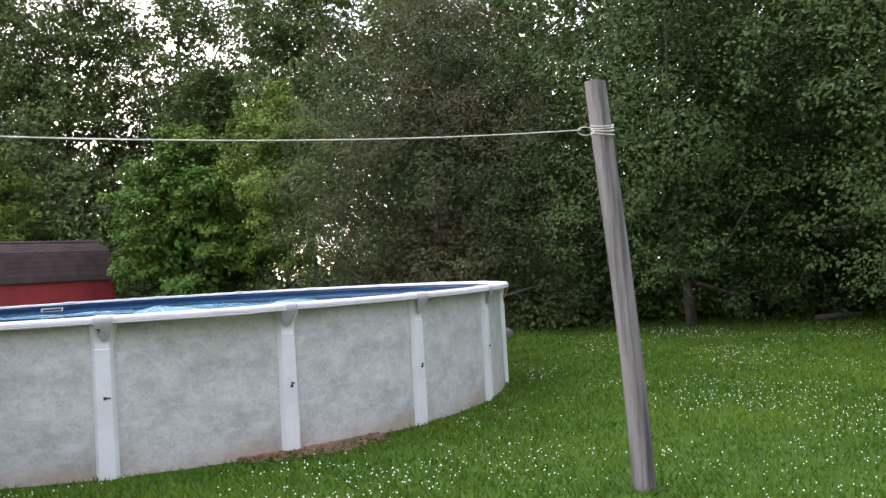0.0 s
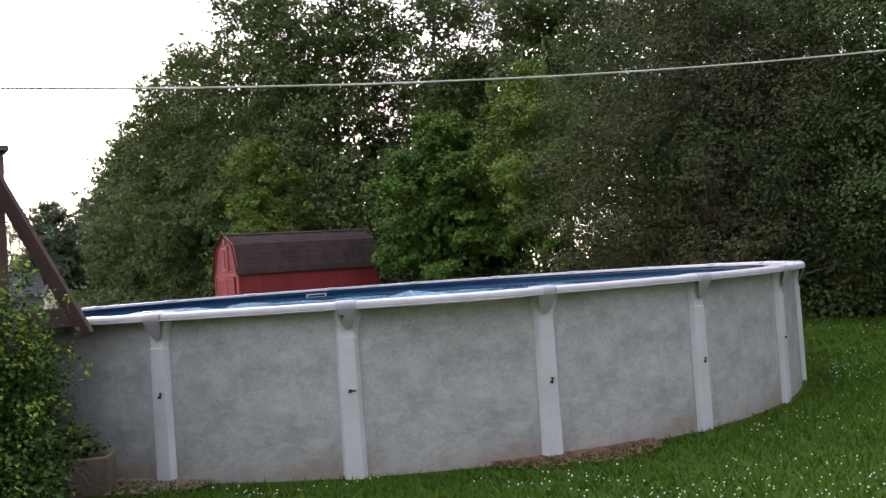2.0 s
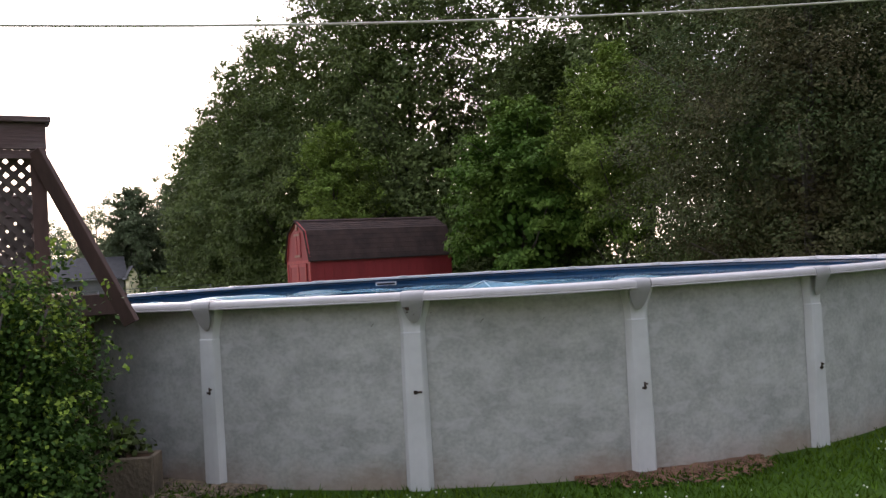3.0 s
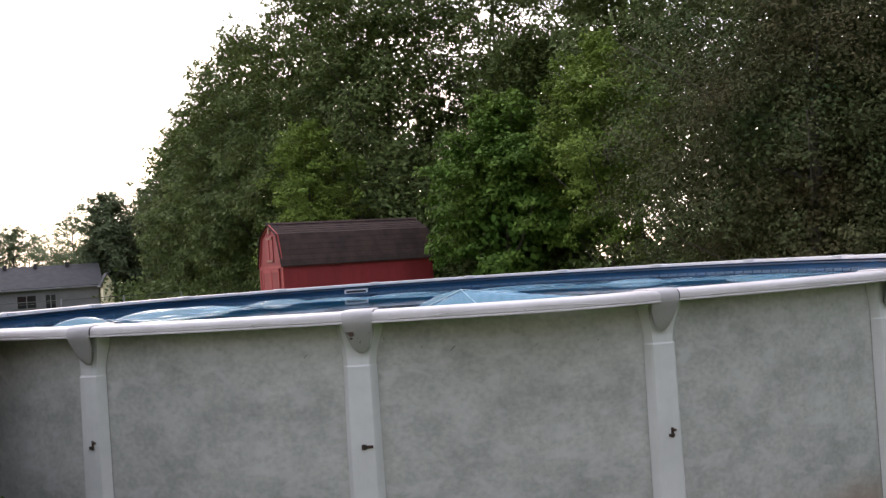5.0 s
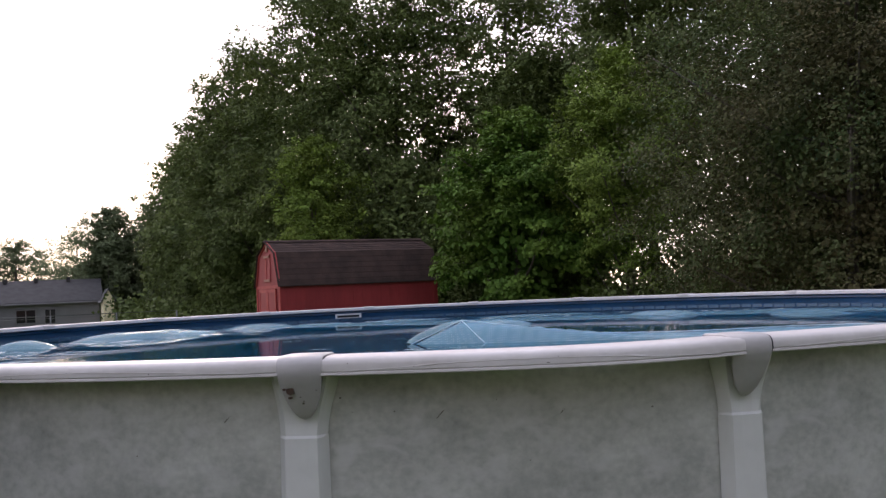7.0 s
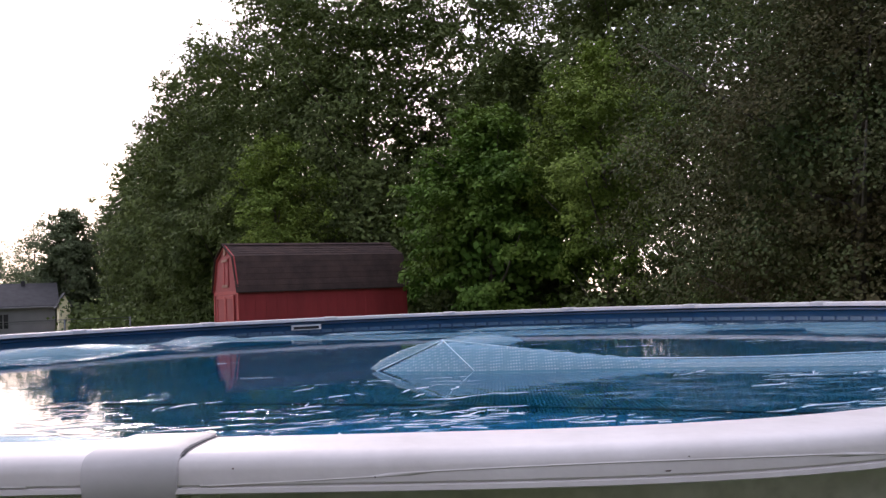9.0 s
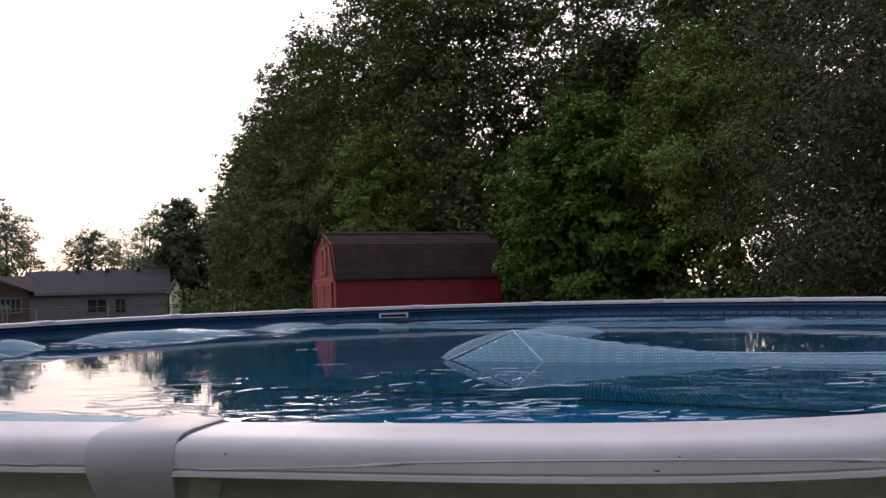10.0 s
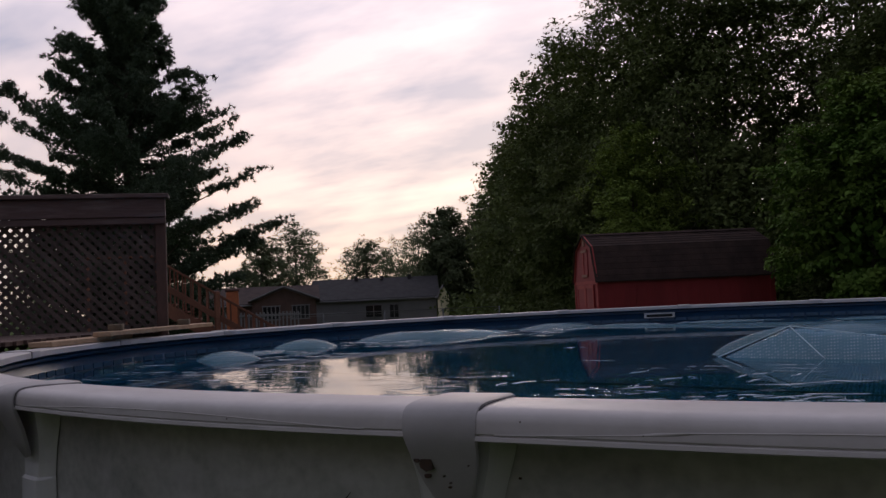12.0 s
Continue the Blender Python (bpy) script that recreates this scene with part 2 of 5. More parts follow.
def panel_material():
    """Embossed grey steel with a marbled print and soil splashed up its foot."""
    m = material("marbled_steel_wall", (0.50, 0.498, 0.462), 0.5, (0.345, 0.345, 0.318), scale=4.2, detail=7, stretch=(1, 1, 1.1), fine=0.32, lo=0.34, hi=0.70, bump=0.03)
    n, l = m.node_tree.nodes, m.node_tree.links
    b = n["Principled BSDF"]
    src = b.inputs["Base Color"].links[0].from_socket
    tc = n.new("ShaderNodeTexCoord")
    sp = n.new("ShaderNodeSeparateXYZ")
    l.new(tc.outputs["Object"], sp.inputs[0])
    # broken pale streaks of the print
    mp = n.new("ShaderNodeMapping"); mp.inputs["Scale"].default_value = (5.0, 5.0, 9.0)
    l.new(tc.outputs["Object"], mp.inputs[0])
    s1 = n.new("ShaderNodeTexNoise"); s1.inputs["Scale"].default_value = 1.5; s1.inputs["Detail"].default_value = 6; s1.inputs["Distortion"].default_value = 0.4
    l.new(mp.outputs[0], s1.inputs[0])
    r1 = n.new("ShaderNodeMapRange"); r1.inputs[1].default_value, r1.inputs[2].default_value = 0.50, 0.70; r1.inputs[4].default_value = 0.72
    l.new(s1.outputs[0], r1.inputs[0])
    x1 = n.new("ShaderNodeMix"); x1.data_type = "RGBA"
    l.new(r1.outputs[0], x1.inputs[0]); l.new(src, x1.inputs[6]); x1.inputs[7].default_value = (0.57, 0.56, 0.545, 1)
    # soil splash
    s2 = n.new("ShaderNodeTexNoise"); s2.inputs["Scale"].default_value = 2.4; s2.inputs["Detail"].default_value = 6
    l.new(tc.outputs["Object"], s2.inputs[0])
    a = n.new("ShaderNodeMath"); a.operation = "MULTIPLY_ADD"; a.inputs[1].default_value = -0.55; a.inputs[2].default_value = 0.33
    l.new(s2.outputs[0], a.inputs[0])
    a2 = n.new("ShaderNodeMath"); a2.operation = "ADD"
    l.new(a.outputs[0], a2.inputs[0]); l.new(sp.outputs[2], a2.inputs[1])
    r2 = n.new("ShaderNodeMapRange"); r2.inputs[1].default_value, r2.inputs[2].default_value = 0.02, 0.26; r2.inputs[3].default_value, r2.inputs[4].default_value = 0.6, 0.0
    l.new(a2.outputs[0], r2.inputs[0])
    x2 = n.new("ShaderNodeMix"); x2.data_type = "RGBA"
    l.new(r2.outputs[0], x2.inputs[0]); l.new(x1.outputs[2], x2.inputs[6]); x2.inputs[7].default_value = (0.33, 0.22, 0.15, 1)
    l.new(x2.outputs[2], b.inputs["Base Color"])
    return m


def water_material():
    """Clear water: a blue-tinted pane with a Fresnel gloss and slow ripples."""
    m = bpy.data.materials.new("pool_water")
    m.use_nodes = True
    n, l = m.node_tree.nodes, m.node_tree.links
    n.remove(n["Principled BSDF"])
    tr = n.new("ShaderNodeBsdfTransparent"); tr.inputs[0].default_value = (0.31, 0.87, 1.0, 1)
    gl = n.new("ShaderNodeBsdfGlossy"); gl.inputs["Roughness"].default_value = 0.015
    fr = n.new("ShaderNodeFresnel"); fr.inputs[0].default_value = 1.38
    tc = n.new("ShaderNodeTexCoord")
    mp = n.new("ShaderNodeMapping"); mp.inputs["Scale"].default_value = (1.0, 2.2, 1)
    l.new(tc.outputs["Object"], mp.inputs[0])
    n1 = n.new("ShaderNodeTexNoise"); n1.inputs["Scale"].default_value = 3.2; n1.inputs["Detail"].default_value = 3
    l.new(mp.outputs[0], n1.inputs[0])
    # wrinkles where the wet film lies just under the surface, near the rim
    sp = n.new("ShaderNodeSeparateXYZ"); l.new(tc.outputs["Object"], sp.inputs[0])
    ln = n.new("ShaderNodeVectorMath"); ln.operation = "LENGTH"; l.new(tc.outputs["Object"], ln.inputs[0])
    z1 = n.new("ShaderNodeMapRange"); z1.inputs[1].default_value, z1.inputs[2].default_value = -1.9, -2.6; l.new(sp.outputs[1], z1.inputs[0])
    zx = n.new("ShaderNodeMapRange"); zx.inputs[1].default_value, zx.inputs[2].default_value, zx.inputs[3].default_value = -1.3, -0.5, 0.12; l.new(sp.outputs[0], zx.inputs[0])
    zz = n.new("ShaderNodeMath"); zz.operation = "MULTIPLY"; l.new(z1.outputs[0], zz.inputs[0]); l.new(zx.outputs[0], zz.inputs[1])
    z2 = n.new("ShaderNodeMapRange"); z2.inputs[1].default_value, z2.inputs[2].default_value, z2.inputs[4].default_value = 3.3, 4.1, 0.6; l.new(ln.outputs["Value"], z2.inputs[0])
    zm = n.new("ShaderNodeMath"); zm.operation = "MAXIMUM"; l.new(zz.outputs[0], zm.inputs[0]); l.new(z2.outputs[0], zm.inputs[1])
    zb = n.new("ShaderNodeMath"); zb.operation = "MAXIMUM"; zb.inputs[1].default_value = 0.05; l.new(zm.outputs[0], zb.inputs[0])
    pn = n.new("ShaderNodeTexNoise"); pn.inputs["Scale"].default_value = 1.1; pn.inputs["Detail"].default_value = 2
    l.new(tc.outputs["Object"], pn.inputs[0])
    pm = n.new("ShaderNodeMapRange"); pm.inputs[1].default_value, pm.inputs[2].default_value = 0.455, 0.585; l.new(pn.outputs[0], pm.inputs[0])
    mk = n.new("ShaderNodeMath"); mk.operation = "MULTIPLY"; l.new(zb.outputs[0], mk.inputs[0]); l.new(pm.outputs[0], mk.inputs[1])
    m2 = n.new("ShaderNodeMapping"); m2.inputs["Scale"].default_value = (1.3, 3.4, 1); m2.inputs["Rotation"].default_value = (0, 0, 0.35)
    l.new(tc.outputs["Object"], m2.inputs[0])
    rn = n.new("ShaderNodeTexNoise"); rn.inputs["Scale"].default_value = 1.9; rn.inputs["Detail"].default_value = 2.5; rn.inputs["Distortion"].default_value = 0.7
    l.new(m2.outputs[0], rn.inputs[0])
    a1 = n.new("ShaderNodeMath"); a1.operation = "SUBTRACT"; a1.inputs[1].default_value = 0.5; l.new(rn.outputs[0], a1.inputs[0])
    a2 = n.new("ShaderNodeMath"); a2.operation = "ABSOLUTE"; l.new(a1.outputs[0], a2.inputs[0])
    a3 = n.new("ShaderNodeMapRange"); a3.interpolation_type = "SMOOTHSTEP"
    a3.inputs[1].default_value, a3.inputs[2].default_value, a3.inputs[3].default_value, a3.inputs[4].default_value = 0.0, 0.045, 1.0, 0.0
    l.new(a2.outputs[0], a3.inputs[0])
    rg = n.new("ShaderNodeMath"); rg.operation = "MULTIPLY"; l.new(a3.outputs[0], rg.inputs[0]); l.new(mk.outputs[0], rg.inputs[1])
    hs = n.new("ShaderNodeMath"); hs.operation = "MULTIPLY_ADD"; hs.inputs[1].default_value = 0.022
    l.new(n1.outputs[0], hs.inputs[0])
    rs = n.new("ShaderNodeMath"); rs.operation = "MULTIPLY"; rs.inputs[1].default_value = 0.19; l.new(rg.outputs[0], rs.inputs[0])
    l.new(rs.outputs[0], hs.inputs[2])
    bu = n.new("ShaderNodeBump"); bu.inputs["Strength"].default_value = 1.0; bu.inputs["Distance"].default_value = 0.02
    l.new(hs.outputs[0], bu.inputs["Height"])
    l.new(bu.outputs[0], gl.inputs["Normal"]); l.new(bu.outputs[0], fr.inputs["Normal"])
    mx = n.new("ShaderNodeMixShader")
    l.new(fr.outputs[0], mx.inputs[0]); l.new(tr.outputs[0], mx.inputs[1]); l.new(gl.outputs[0], mx.inputs[2])
    l.new(mx.outputs[0], n["Material Output"].inputs[0])
    return m


def cover_material():
    """Pale blue bubble film, half clear, with rows of small blisters."""
    m = bpy.data.materials.new("bubble_film")
    m.use_nodes = True
    n, l = m.node_tree.nodes, m.node_tree.links
    b = n["Principled BSDF"]
    b.inputs["Roughness"].default_value = 0.22
    tc = n.new("ShaderNodeTexCoord")
    vo = n.new("ShaderNodeTexVoronoi"); vo.inputs["Scale"].default_value = 68; vo.inputs["Randomness"].default_value = 0.12
    l.new(tc.outputs["Object"], vo.inputs["Vector"])
    rp = n.new("ShaderNodeValToRGB")
    rp.color_ramp.elements[0].position, rp.color_ramp.elements[0].color = 0.10, (0.74, 0.85, 0.88, 1)
    rp.color_ramp.elements[1].position, rp.color_ramp.elements[1].color = 0.42, (0.24, 0.43, 0.50, 1)
    l.new(vo.outputs["Distance"], rp.inputs[0])
    l.new(rp.outputs[0], b.inputs["Base Color"])
    bu = n.new("ShaderNodeBump"); bu.inputs["Strength"].default_value = 0.5; bu.inputs["Distance"].default_value = 0.006; bu.invert = True
    l.new(vo.outputs["Distance"], bu.inputs["Height"]); l.new(bu.outputs[0], b.inputs["Normal"])
    tl = n.new("ShaderNodeBsdfTranslucent"); l.new(rp.outputs[0], tl.inputs[0])
    tp = n.new("ShaderNodeBsdfTransparent"); tp.inputs[0].default_value = (0.75, 0.92, 1, 1)
    m1 = n.new("ShaderNodeMixShader"); m1.inputs[0].default_value = 0.35
    m2 = n.new("ShaderNodeMixShader"); m2.inputs[0].default_value = 0.5
    l.new(b.outputs[0], m1.inputs[1]); l.new(tl.outputs[0], m1.inputs[2])
    l.new(m1.outputs[0], m2.inputs[1]); l.new(tp.outputs[0], m2.inputs[2])
    l.new(m2.outputs[0], n["Material Output"].inputs[0])
    return m


def liner_material():
    m = material("blue_vinyl_liner", (0.012, 0.055, 0.125), 0.35, (0.008, 0.04, 0.09), scale=2.5, detail=5, fine=0.2)
    return m


M_LAWN, M_PANEL, M_WATER, M_COVER, M_LINER = lawn_material(), panel_material(), water_material(), cover_material(), liner_material()
M_TILE = material("liner_tile_band", (0.022, 0.075, 0.14), 0.35, (0.045, 0.105, 0.165), scale=9, stretch=(1, 1, 2), fine=0.3)
M_FLOORVINYL = material("blue_pool_bottom", (0.045, 0.46, 0.72), 0.5, (0.035, 0.38, 0.62), scale=1.2)


# ---- mesh helpers ----
def mesh_of(name, verts, faces, mat, smooth=False):
    me = bpy.data.meshes.new(name)
    me.from_pydata(verts, [], faces)
    me.materials.append(mat)
    if smooth:
        me.shade_smooth()
    return me


def obj(name, me, parent=None, m=None, label="", **tags):
    ob = new(name, me)
    if parent is not None:
        ob.parent = parent
    if m is not None:
        ob.matrix_basis = m
    if label or tags:
        tagged(ob, label, **tags)
    return ob


def part(name, bm, mat, parent, label="", m=None):
    me = bpy.data.meshes.new(name)
    bm.to_mesh(me)
    bm.free()
    me.materials.append(mat)
    return obj(name, me, parent, m, label)


def thing(name, label, category, m=None, group="", kind=""):
    ob = new(name)
    if m is not None:
        ob.matrix_basis = m
    return tagged(ob, label, category, group, kind)


def box_bm(x0, y0, z0, x1, y1, z1, bevel=0.004):
    bm = bmesh.new()
    bmesh.ops.create_cube(bm, size=1)
    for v in bm.verts:
        v.co = Vector((x0 + (v.co.x + 0.5) * (x1 - x0), y0 + (v.co.y + 0.5) * (y1 - y0), z0 + (v.co.z + 0.5) * (z1 - z0)))
    if bevel:
        bmesh.ops.bevel(bm, geom=bm.edges[:], offset=bevel, segments=1, affect="EDGES")
    return bm


def bar_bm(a, b, w, h, up=(0, 0, 1), bevel=0.004):
    """A board from a to b: w across, h along up."""
    a, b, up = Vector(a), Vector(b), Vector(up)
    d = b - a
    bm = box_bm(-w / 2, 0, -h / 2, w / 2, d.length, h / 2, bevel)
    y = d.normalized()
    x = y.cross(up).normalized()
    z = x.cross(y)
    mat = Matrix((x, y, z)).transposed().to_4x4()
    mat.translation = a
    bm.transform(mat)
    return bm


def tube_mesh(name, pts, radii, mat, sides=7, closed_ends=True):
    verts, faces = [], []
    pts = [Vector(p) for p in pts]
    for i, p in enumerate(pts):
        d = (pts[min(i + 1, len(pts) - 1)] - pts[max(i - 1, 0)]).normalized()
        x = d.orthogonal().normalized() if abs(d.z) > 0.9 else d.cross(Vector((0, 0, 1))).normalized()
        if abs(d.z) > 0.9:
            x = Vector((1, 0, 0)) - d * d.x
            x.normalize()
        y = d.cross(x)
        for k in range(sides):
            a = 2 * math.pi * k / sides
            verts.append(p + (x * math.cos(a) + y * math.sin(a)) * radii[i])
    for i in range(len(pts) - 1):
        for k in range(sides):
            k2 = (k + 1) % sides
            faces.append((i * sides + k, i * sides + k2, (i + 1) * sides + k2, (i + 1) * sides + k))
    if closed_ends:
        faces.append(tuple(range(sides - 1, -1, -1)))
        faces.append(tuple((len(pts) - 1) * sides + k for k in range(sides)))
    return mesh_of(name, verts, faces, mat, True)


def quads_mesh(name, co, mat, k=4):
    """co: (n, k, 3) corners of n separate faces."""
    n = len(co)
    me = bpy.data.meshes.new(name)
    me.vertices.add(n * k)
    me.vertices.foreach_set("co", co.reshape(-1).astype(np.float32))
    me.loops.add(n * k)
    me.loops.foreach_set("vertex_index", np.arange(n * k, dtype=np.int32))
    me.polygons.add(n)
    me.polygons.foreach_set("loop_start", np.arange(0, n * k, k, dtype=np.int32))
    me.materials.append(mat)
    me.update(calc_edges=True)
    return me


# ---- trees ----
def unit(v):
    return v / (np.linalg.norm(v, axis=-1, keepdims=True) + 1e-9)


def leaf_sprays(rng, centres, outward, per, leaf, spread, droop=0.35):
    """Sprays of kite-shaped leaves round each centre, spread on a tilted disc."""
    n = len(centres)
    nrm = unit(outward * 0.6 + np.array([0, 0, 0.7]) + rng.normal(0, 0.45, (n, 3)))
    t1 = unit(np.cross(nrm, rng.normal(0, 1, (n, 3))))
    t2 = np.cross(nrm, t1)
    ang = rng.uniform(0, 2 * np.pi, (n, per))
    rad = spread * np.sqrt(rng.uniform(0.02, 1, (n, per)))
    pos = centres[:, None] + t1[:, None] * (np.cos(ang) * rad)[..., None] + t2[:, None] * (np.sin(ang) * rad)[..., None]
    pos[..., 2] -= droop * rad ** 2 / spread
    pos += rng.normal(0, spread * 0.18, pos.shape)
    pos = pos.reshape(-1, 3)
    m = len(pos)
    ln = unit(np.repeat(nrm, per, 0) + rng.normal(0, 0.5, (m, 3)))
    d = unit(np.cross(ln, rng.normal(0, 1, (m, 3))) + np.array([0, 0, -0.25]))
    s = unit(np.cross(ln, d))
    size = leaf * rng.uniform(0.6, 1.25, (m, 1))
    co = np.empty((m, 4, 3))
    co[:, 0] = pos
    co[:, 1] = pos + d * size * 0.55 + s * size * 0.36 + ln * size * 0.08
    co[:, 2] = pos + d * size
    co[:, 3] = pos + d * size * 0.55 - s * size * 0.36 + ln * size * 0.08
    return co


def leaf_faces(rng, pos, normal, size, kite=True, hang=-0.3):
    """One leaf at each point: a folded kite, or a plain three-cornered one for trees far off."""
    m = len(pos)
    ln = unit(normal + rng.normal(0, 0.42, (m, 3)))
    d = unit(np.cross(ln, rng.normal(0, 1, (m, 3))) + np.array([0, 0, hang]))
    s = unit(np.cross(ln, d))
    size = size * rng.uniform(0.6, 1.25, (m, 1))
    if not kite:
        return np.stack([pos - s * size * 0.36, pos + s * size * 0.36, pos + d * size], 1)
    return np.stack([pos, pos + d * size * 0.5 + s * size * 0.34 + ln * size * 0.07, pos + d * size, pos + d * size * 0.5 - s * size * 0.34 + ln * size * 0.07], 1)


def tree(name, label, x, y, h, r, z0, leaves, seed, count=40000, leaf=0.13, trunk=0.16, boughs=90, kite=True, squash=1.0,
         fork=0.3, ground=0.0, thin=0.0, bough=0.30, core=700, widest=0.38, flat=0.26):
    """Trunk, limbs that fork into boughs, and on each bough a drooping fan of twigs with their leaves."""
    rng = np.random.default_rng(seed)
    root = thing(name, label, "tree", pose(x, y, ground), group="trees of the back yard")
    # heights of the boughs, and how far out the crown reaches there
    f = (np.arange(boughs) + rng.random(boughs)) / boughs
    f = f ** 0.85
    prof = np.where(f < widest, 0.62 + 0.38 * np.sin(np.pi / 2 * f / widest), np.cos(np.pi / 2 * ((f - widest) / (1 - widest)) ** 1.5 * 0.93) ** (0.75 * squash))
    az = np.arange(boughs) * 2.39996 + rng.normal(0, 0.3, boughs)
    lobes = 1 + 0.13 * np.sin(3 * az + seed) + 0.10 * np.sin(5 * az + 7 * f + 2 * seed)
    reach = r * prof * lobes * np.where(rng.random(boughs) < 0.7, rng.uniform(0.80, 1.0, boughs), rng.uniform(0.35, 0.8, boughs))
    blen = r * bough * rng.uniform(0.7, 1.25, boughs) * (0.55 + 0.45 * prof)
    keep = ~((f > 0.35) & (rng.random(boughs) < thin))
    f, az, reach, blen = f[keep], az[keep], reach[keep], blen[keep]
    n = len(f)
    out = np.stack([np.cos(az), np.sin(az), np.zeros(n)], 1)
    side = np.stack([-np.sin(az), np.cos(az), np.zeros(n)], 1)
    slope = (f - 0.45) * 0.9 + rng.normal(0, 0.12, n)
    cc = out * np.maximum(reach - blen * 0.8, 0)[:, None] + np.array([0, 0, 1.0]) * (z0 + (h - z0) * f - 0.25 * blen)[:, None]
    # twigs on each bough, then leaves on each twig
    tw = 18
    u = rng.uniform(-0.9, 1, (n, tw)) ; v = rng.uniform(-1, 1, (n, tw)) * np.sqrt(np.clip(1.05 - u ** 2, 0, 1)) * 0.85
    tc = cc[:, None] + out[:, None] * (u * blen[:, None])[..., None] + side[:, None] * (v * blen[:, None])[..., None]
    tc[..., 2] += blen[:, None] * (slope[:, None] * u - 0.30 * np.clip(u, 0, 1) ** 2 - 0.22 * v ** 2 + rng.normal(0, flat, (n, tw)))
    tc, tb = tc.reshape(-1, 3), np.repeat(blen, tw)
    w = tb ** 2 * rng.uniform(0.5, 1.4, len(tb))
    pick = rng.choice(len(tc), count, p=w / w.sum())
    off = unit(rng.normal(0, 1, (count, 3))) * (rng.random((count, 1)) ** 0.5)
    pos = tc[pick] + off * np.array([1, 1, 0.55]) * (0.40 * tb[pick])[:, None]
    mid = np.array([0, 0, z0 + (h - z0) * 0.4])
    nrm = unit(unit(pos - mid) * 0.55 + np.array([0, 0, 0.75]) + unit(off) * 0.25)
    ok = pos[:, 2] > 0.25
    co = leaf_faces(rng, pos[ok], nrm[ok], leaf, kite)
    obj("crown", quads_mesh("crown", co, leaves, co.shape[1]), root)
    # large filler leaves added in the core to block sky and keep it dark
    if core:
        q = unit(rng.normal(0, 1, (core, 3))) * rng.uniform(0.2, 1, (core, 1)) ** 0.6
        q = q * np.array([0.60 * r, 0.60 * r, (h - z0) * 0.42]) + np.array([0, 0, z0 + (h - z0) * 0.42])
        q[:, :2] *= np.clip(1.25 - 0.75 * (q[:, 2:3] - z0) / (h - z0), 0.2, 1)
        if thin > 0.2:
            q = q[q[:, 2] < z0 + (h - z0) * 0.42]
        co = leaf_faces(rng, q, unit(rng.normal(0, 1, q.shape)), max(0.12, leaf * 1.9), True)
        obj("inner_crown", quads_mesh("inner_crown", co, leaves), root)
    top = z0 + (h - z0) * 0.86
    pts, rad = [], []
    for i in range(9):
        g = i / 8
        pts.append((0.14 * math.sin(seed + 3 * g), 0.12 * math.cos(seed * 2 + 4 * g), -0.1 + top * g))
        rad.append(trunk * (1.3 if i == 0 else 1) * (1 - 0.86 * g))
    obj("trunk", tube_mesh("trunk", pts, rad, M_BARK, 9), root)
    for j in range(0, n, max(1, n // (26 if thin else 14))):
        b = Vector(cc[j]) + Vector(out[j]) * blen[j] * 0.6
        g = min(0.9, max(fork, (b.z - 0.55 * math.hypot(b.x, b.y)) / top))
        i = min(7, int(g * 8))
        a = Vector(pts[i])
        m1 = a.lerp(b, 0.45) + Vector((0, 0, -0.07 * r + 0.05 * math.sin(j)))
        k = 0.42 * rad[i] + 0.02
        obj("limb", tube_mesh("limb", [a, a.lerp(m1, 0.6), m1, m1.lerp(b, 0.55), b], [k, k * 0.8, k * 0.58, k * 0.36, 0.010], M_BARK, 6), root)
    return root


def shrub(name, label, x, y, rx, ry, h, leaves, seed, sprays=500, leaf=0.09, per=6, ground=0.0, category="shrub", group="", taper=0.0, tips=None):
    rng = np.random.default_rng(seed)
    root = thing(name, label, category, pose(x, y, ground), group=group)
    dv = unit(rng.normal(0, 1, (sprays, 3)))
    dv[:, 2] = np.abs(dv[:, 2])
    lump = 0.8 + 0.25 * np.sin(dv[:, 0] * 5 + seed) * np.cos(dv[:, 1] * 4 + seed) + rng.normal(0, 0.06, sprays)
    rr = lump * rng.uniform(0.45, 1.0, sprays) ** 0.5
    sp = dv * rr[:, None] * np.array([rx, ry, h])
    # stand the sides up
    sp[:, :2] *= (1 + 0.3 * (1 - np.abs(dv[:, 2:3])))
    sp[:, 2] = np.maximum(sp[:, 2], 0.05 + 0.1 * rng.random(sprays))
    sp[:, :2] *= 1 - taper * (1 - np.clip(sp[:, 2:3] / (0.6 * h), 0, 1))
    co = leaf_sprays(rng, sp, dv, per, leaf, leaf * 2.2, 0.2)
    obj("foliage", quads_mesh("foliage", co, leaves), root)
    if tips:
        # brighter shoots, most on the upper side: top light put into their colour
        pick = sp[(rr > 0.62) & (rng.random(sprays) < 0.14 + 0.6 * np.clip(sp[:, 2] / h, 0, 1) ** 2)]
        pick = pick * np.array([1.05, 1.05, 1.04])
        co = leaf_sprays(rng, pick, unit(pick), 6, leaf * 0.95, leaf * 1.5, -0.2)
        obj("lit_foliage", quads_mesh("lit_foliage", co, tips), root, None, "bright yellow-green leaf tips, top light put into their colour")
    for j in range(7):
        a = 2.4 * j
        obj("stem", tube_mesh("stem", [(0.06 * math.cos(a), 0.06 * math.sin(a), -0.05), (rx * 0.3 * math.cos(a), ry * 0.3 * math.sin(a), h * 0.4), (rx * 0.6 * math.cos(a), ry * 0.6 * math.sin(a), h * 0.75)], [0.02, 0.014, 0.006], M_BARK, 5), root)
    return root


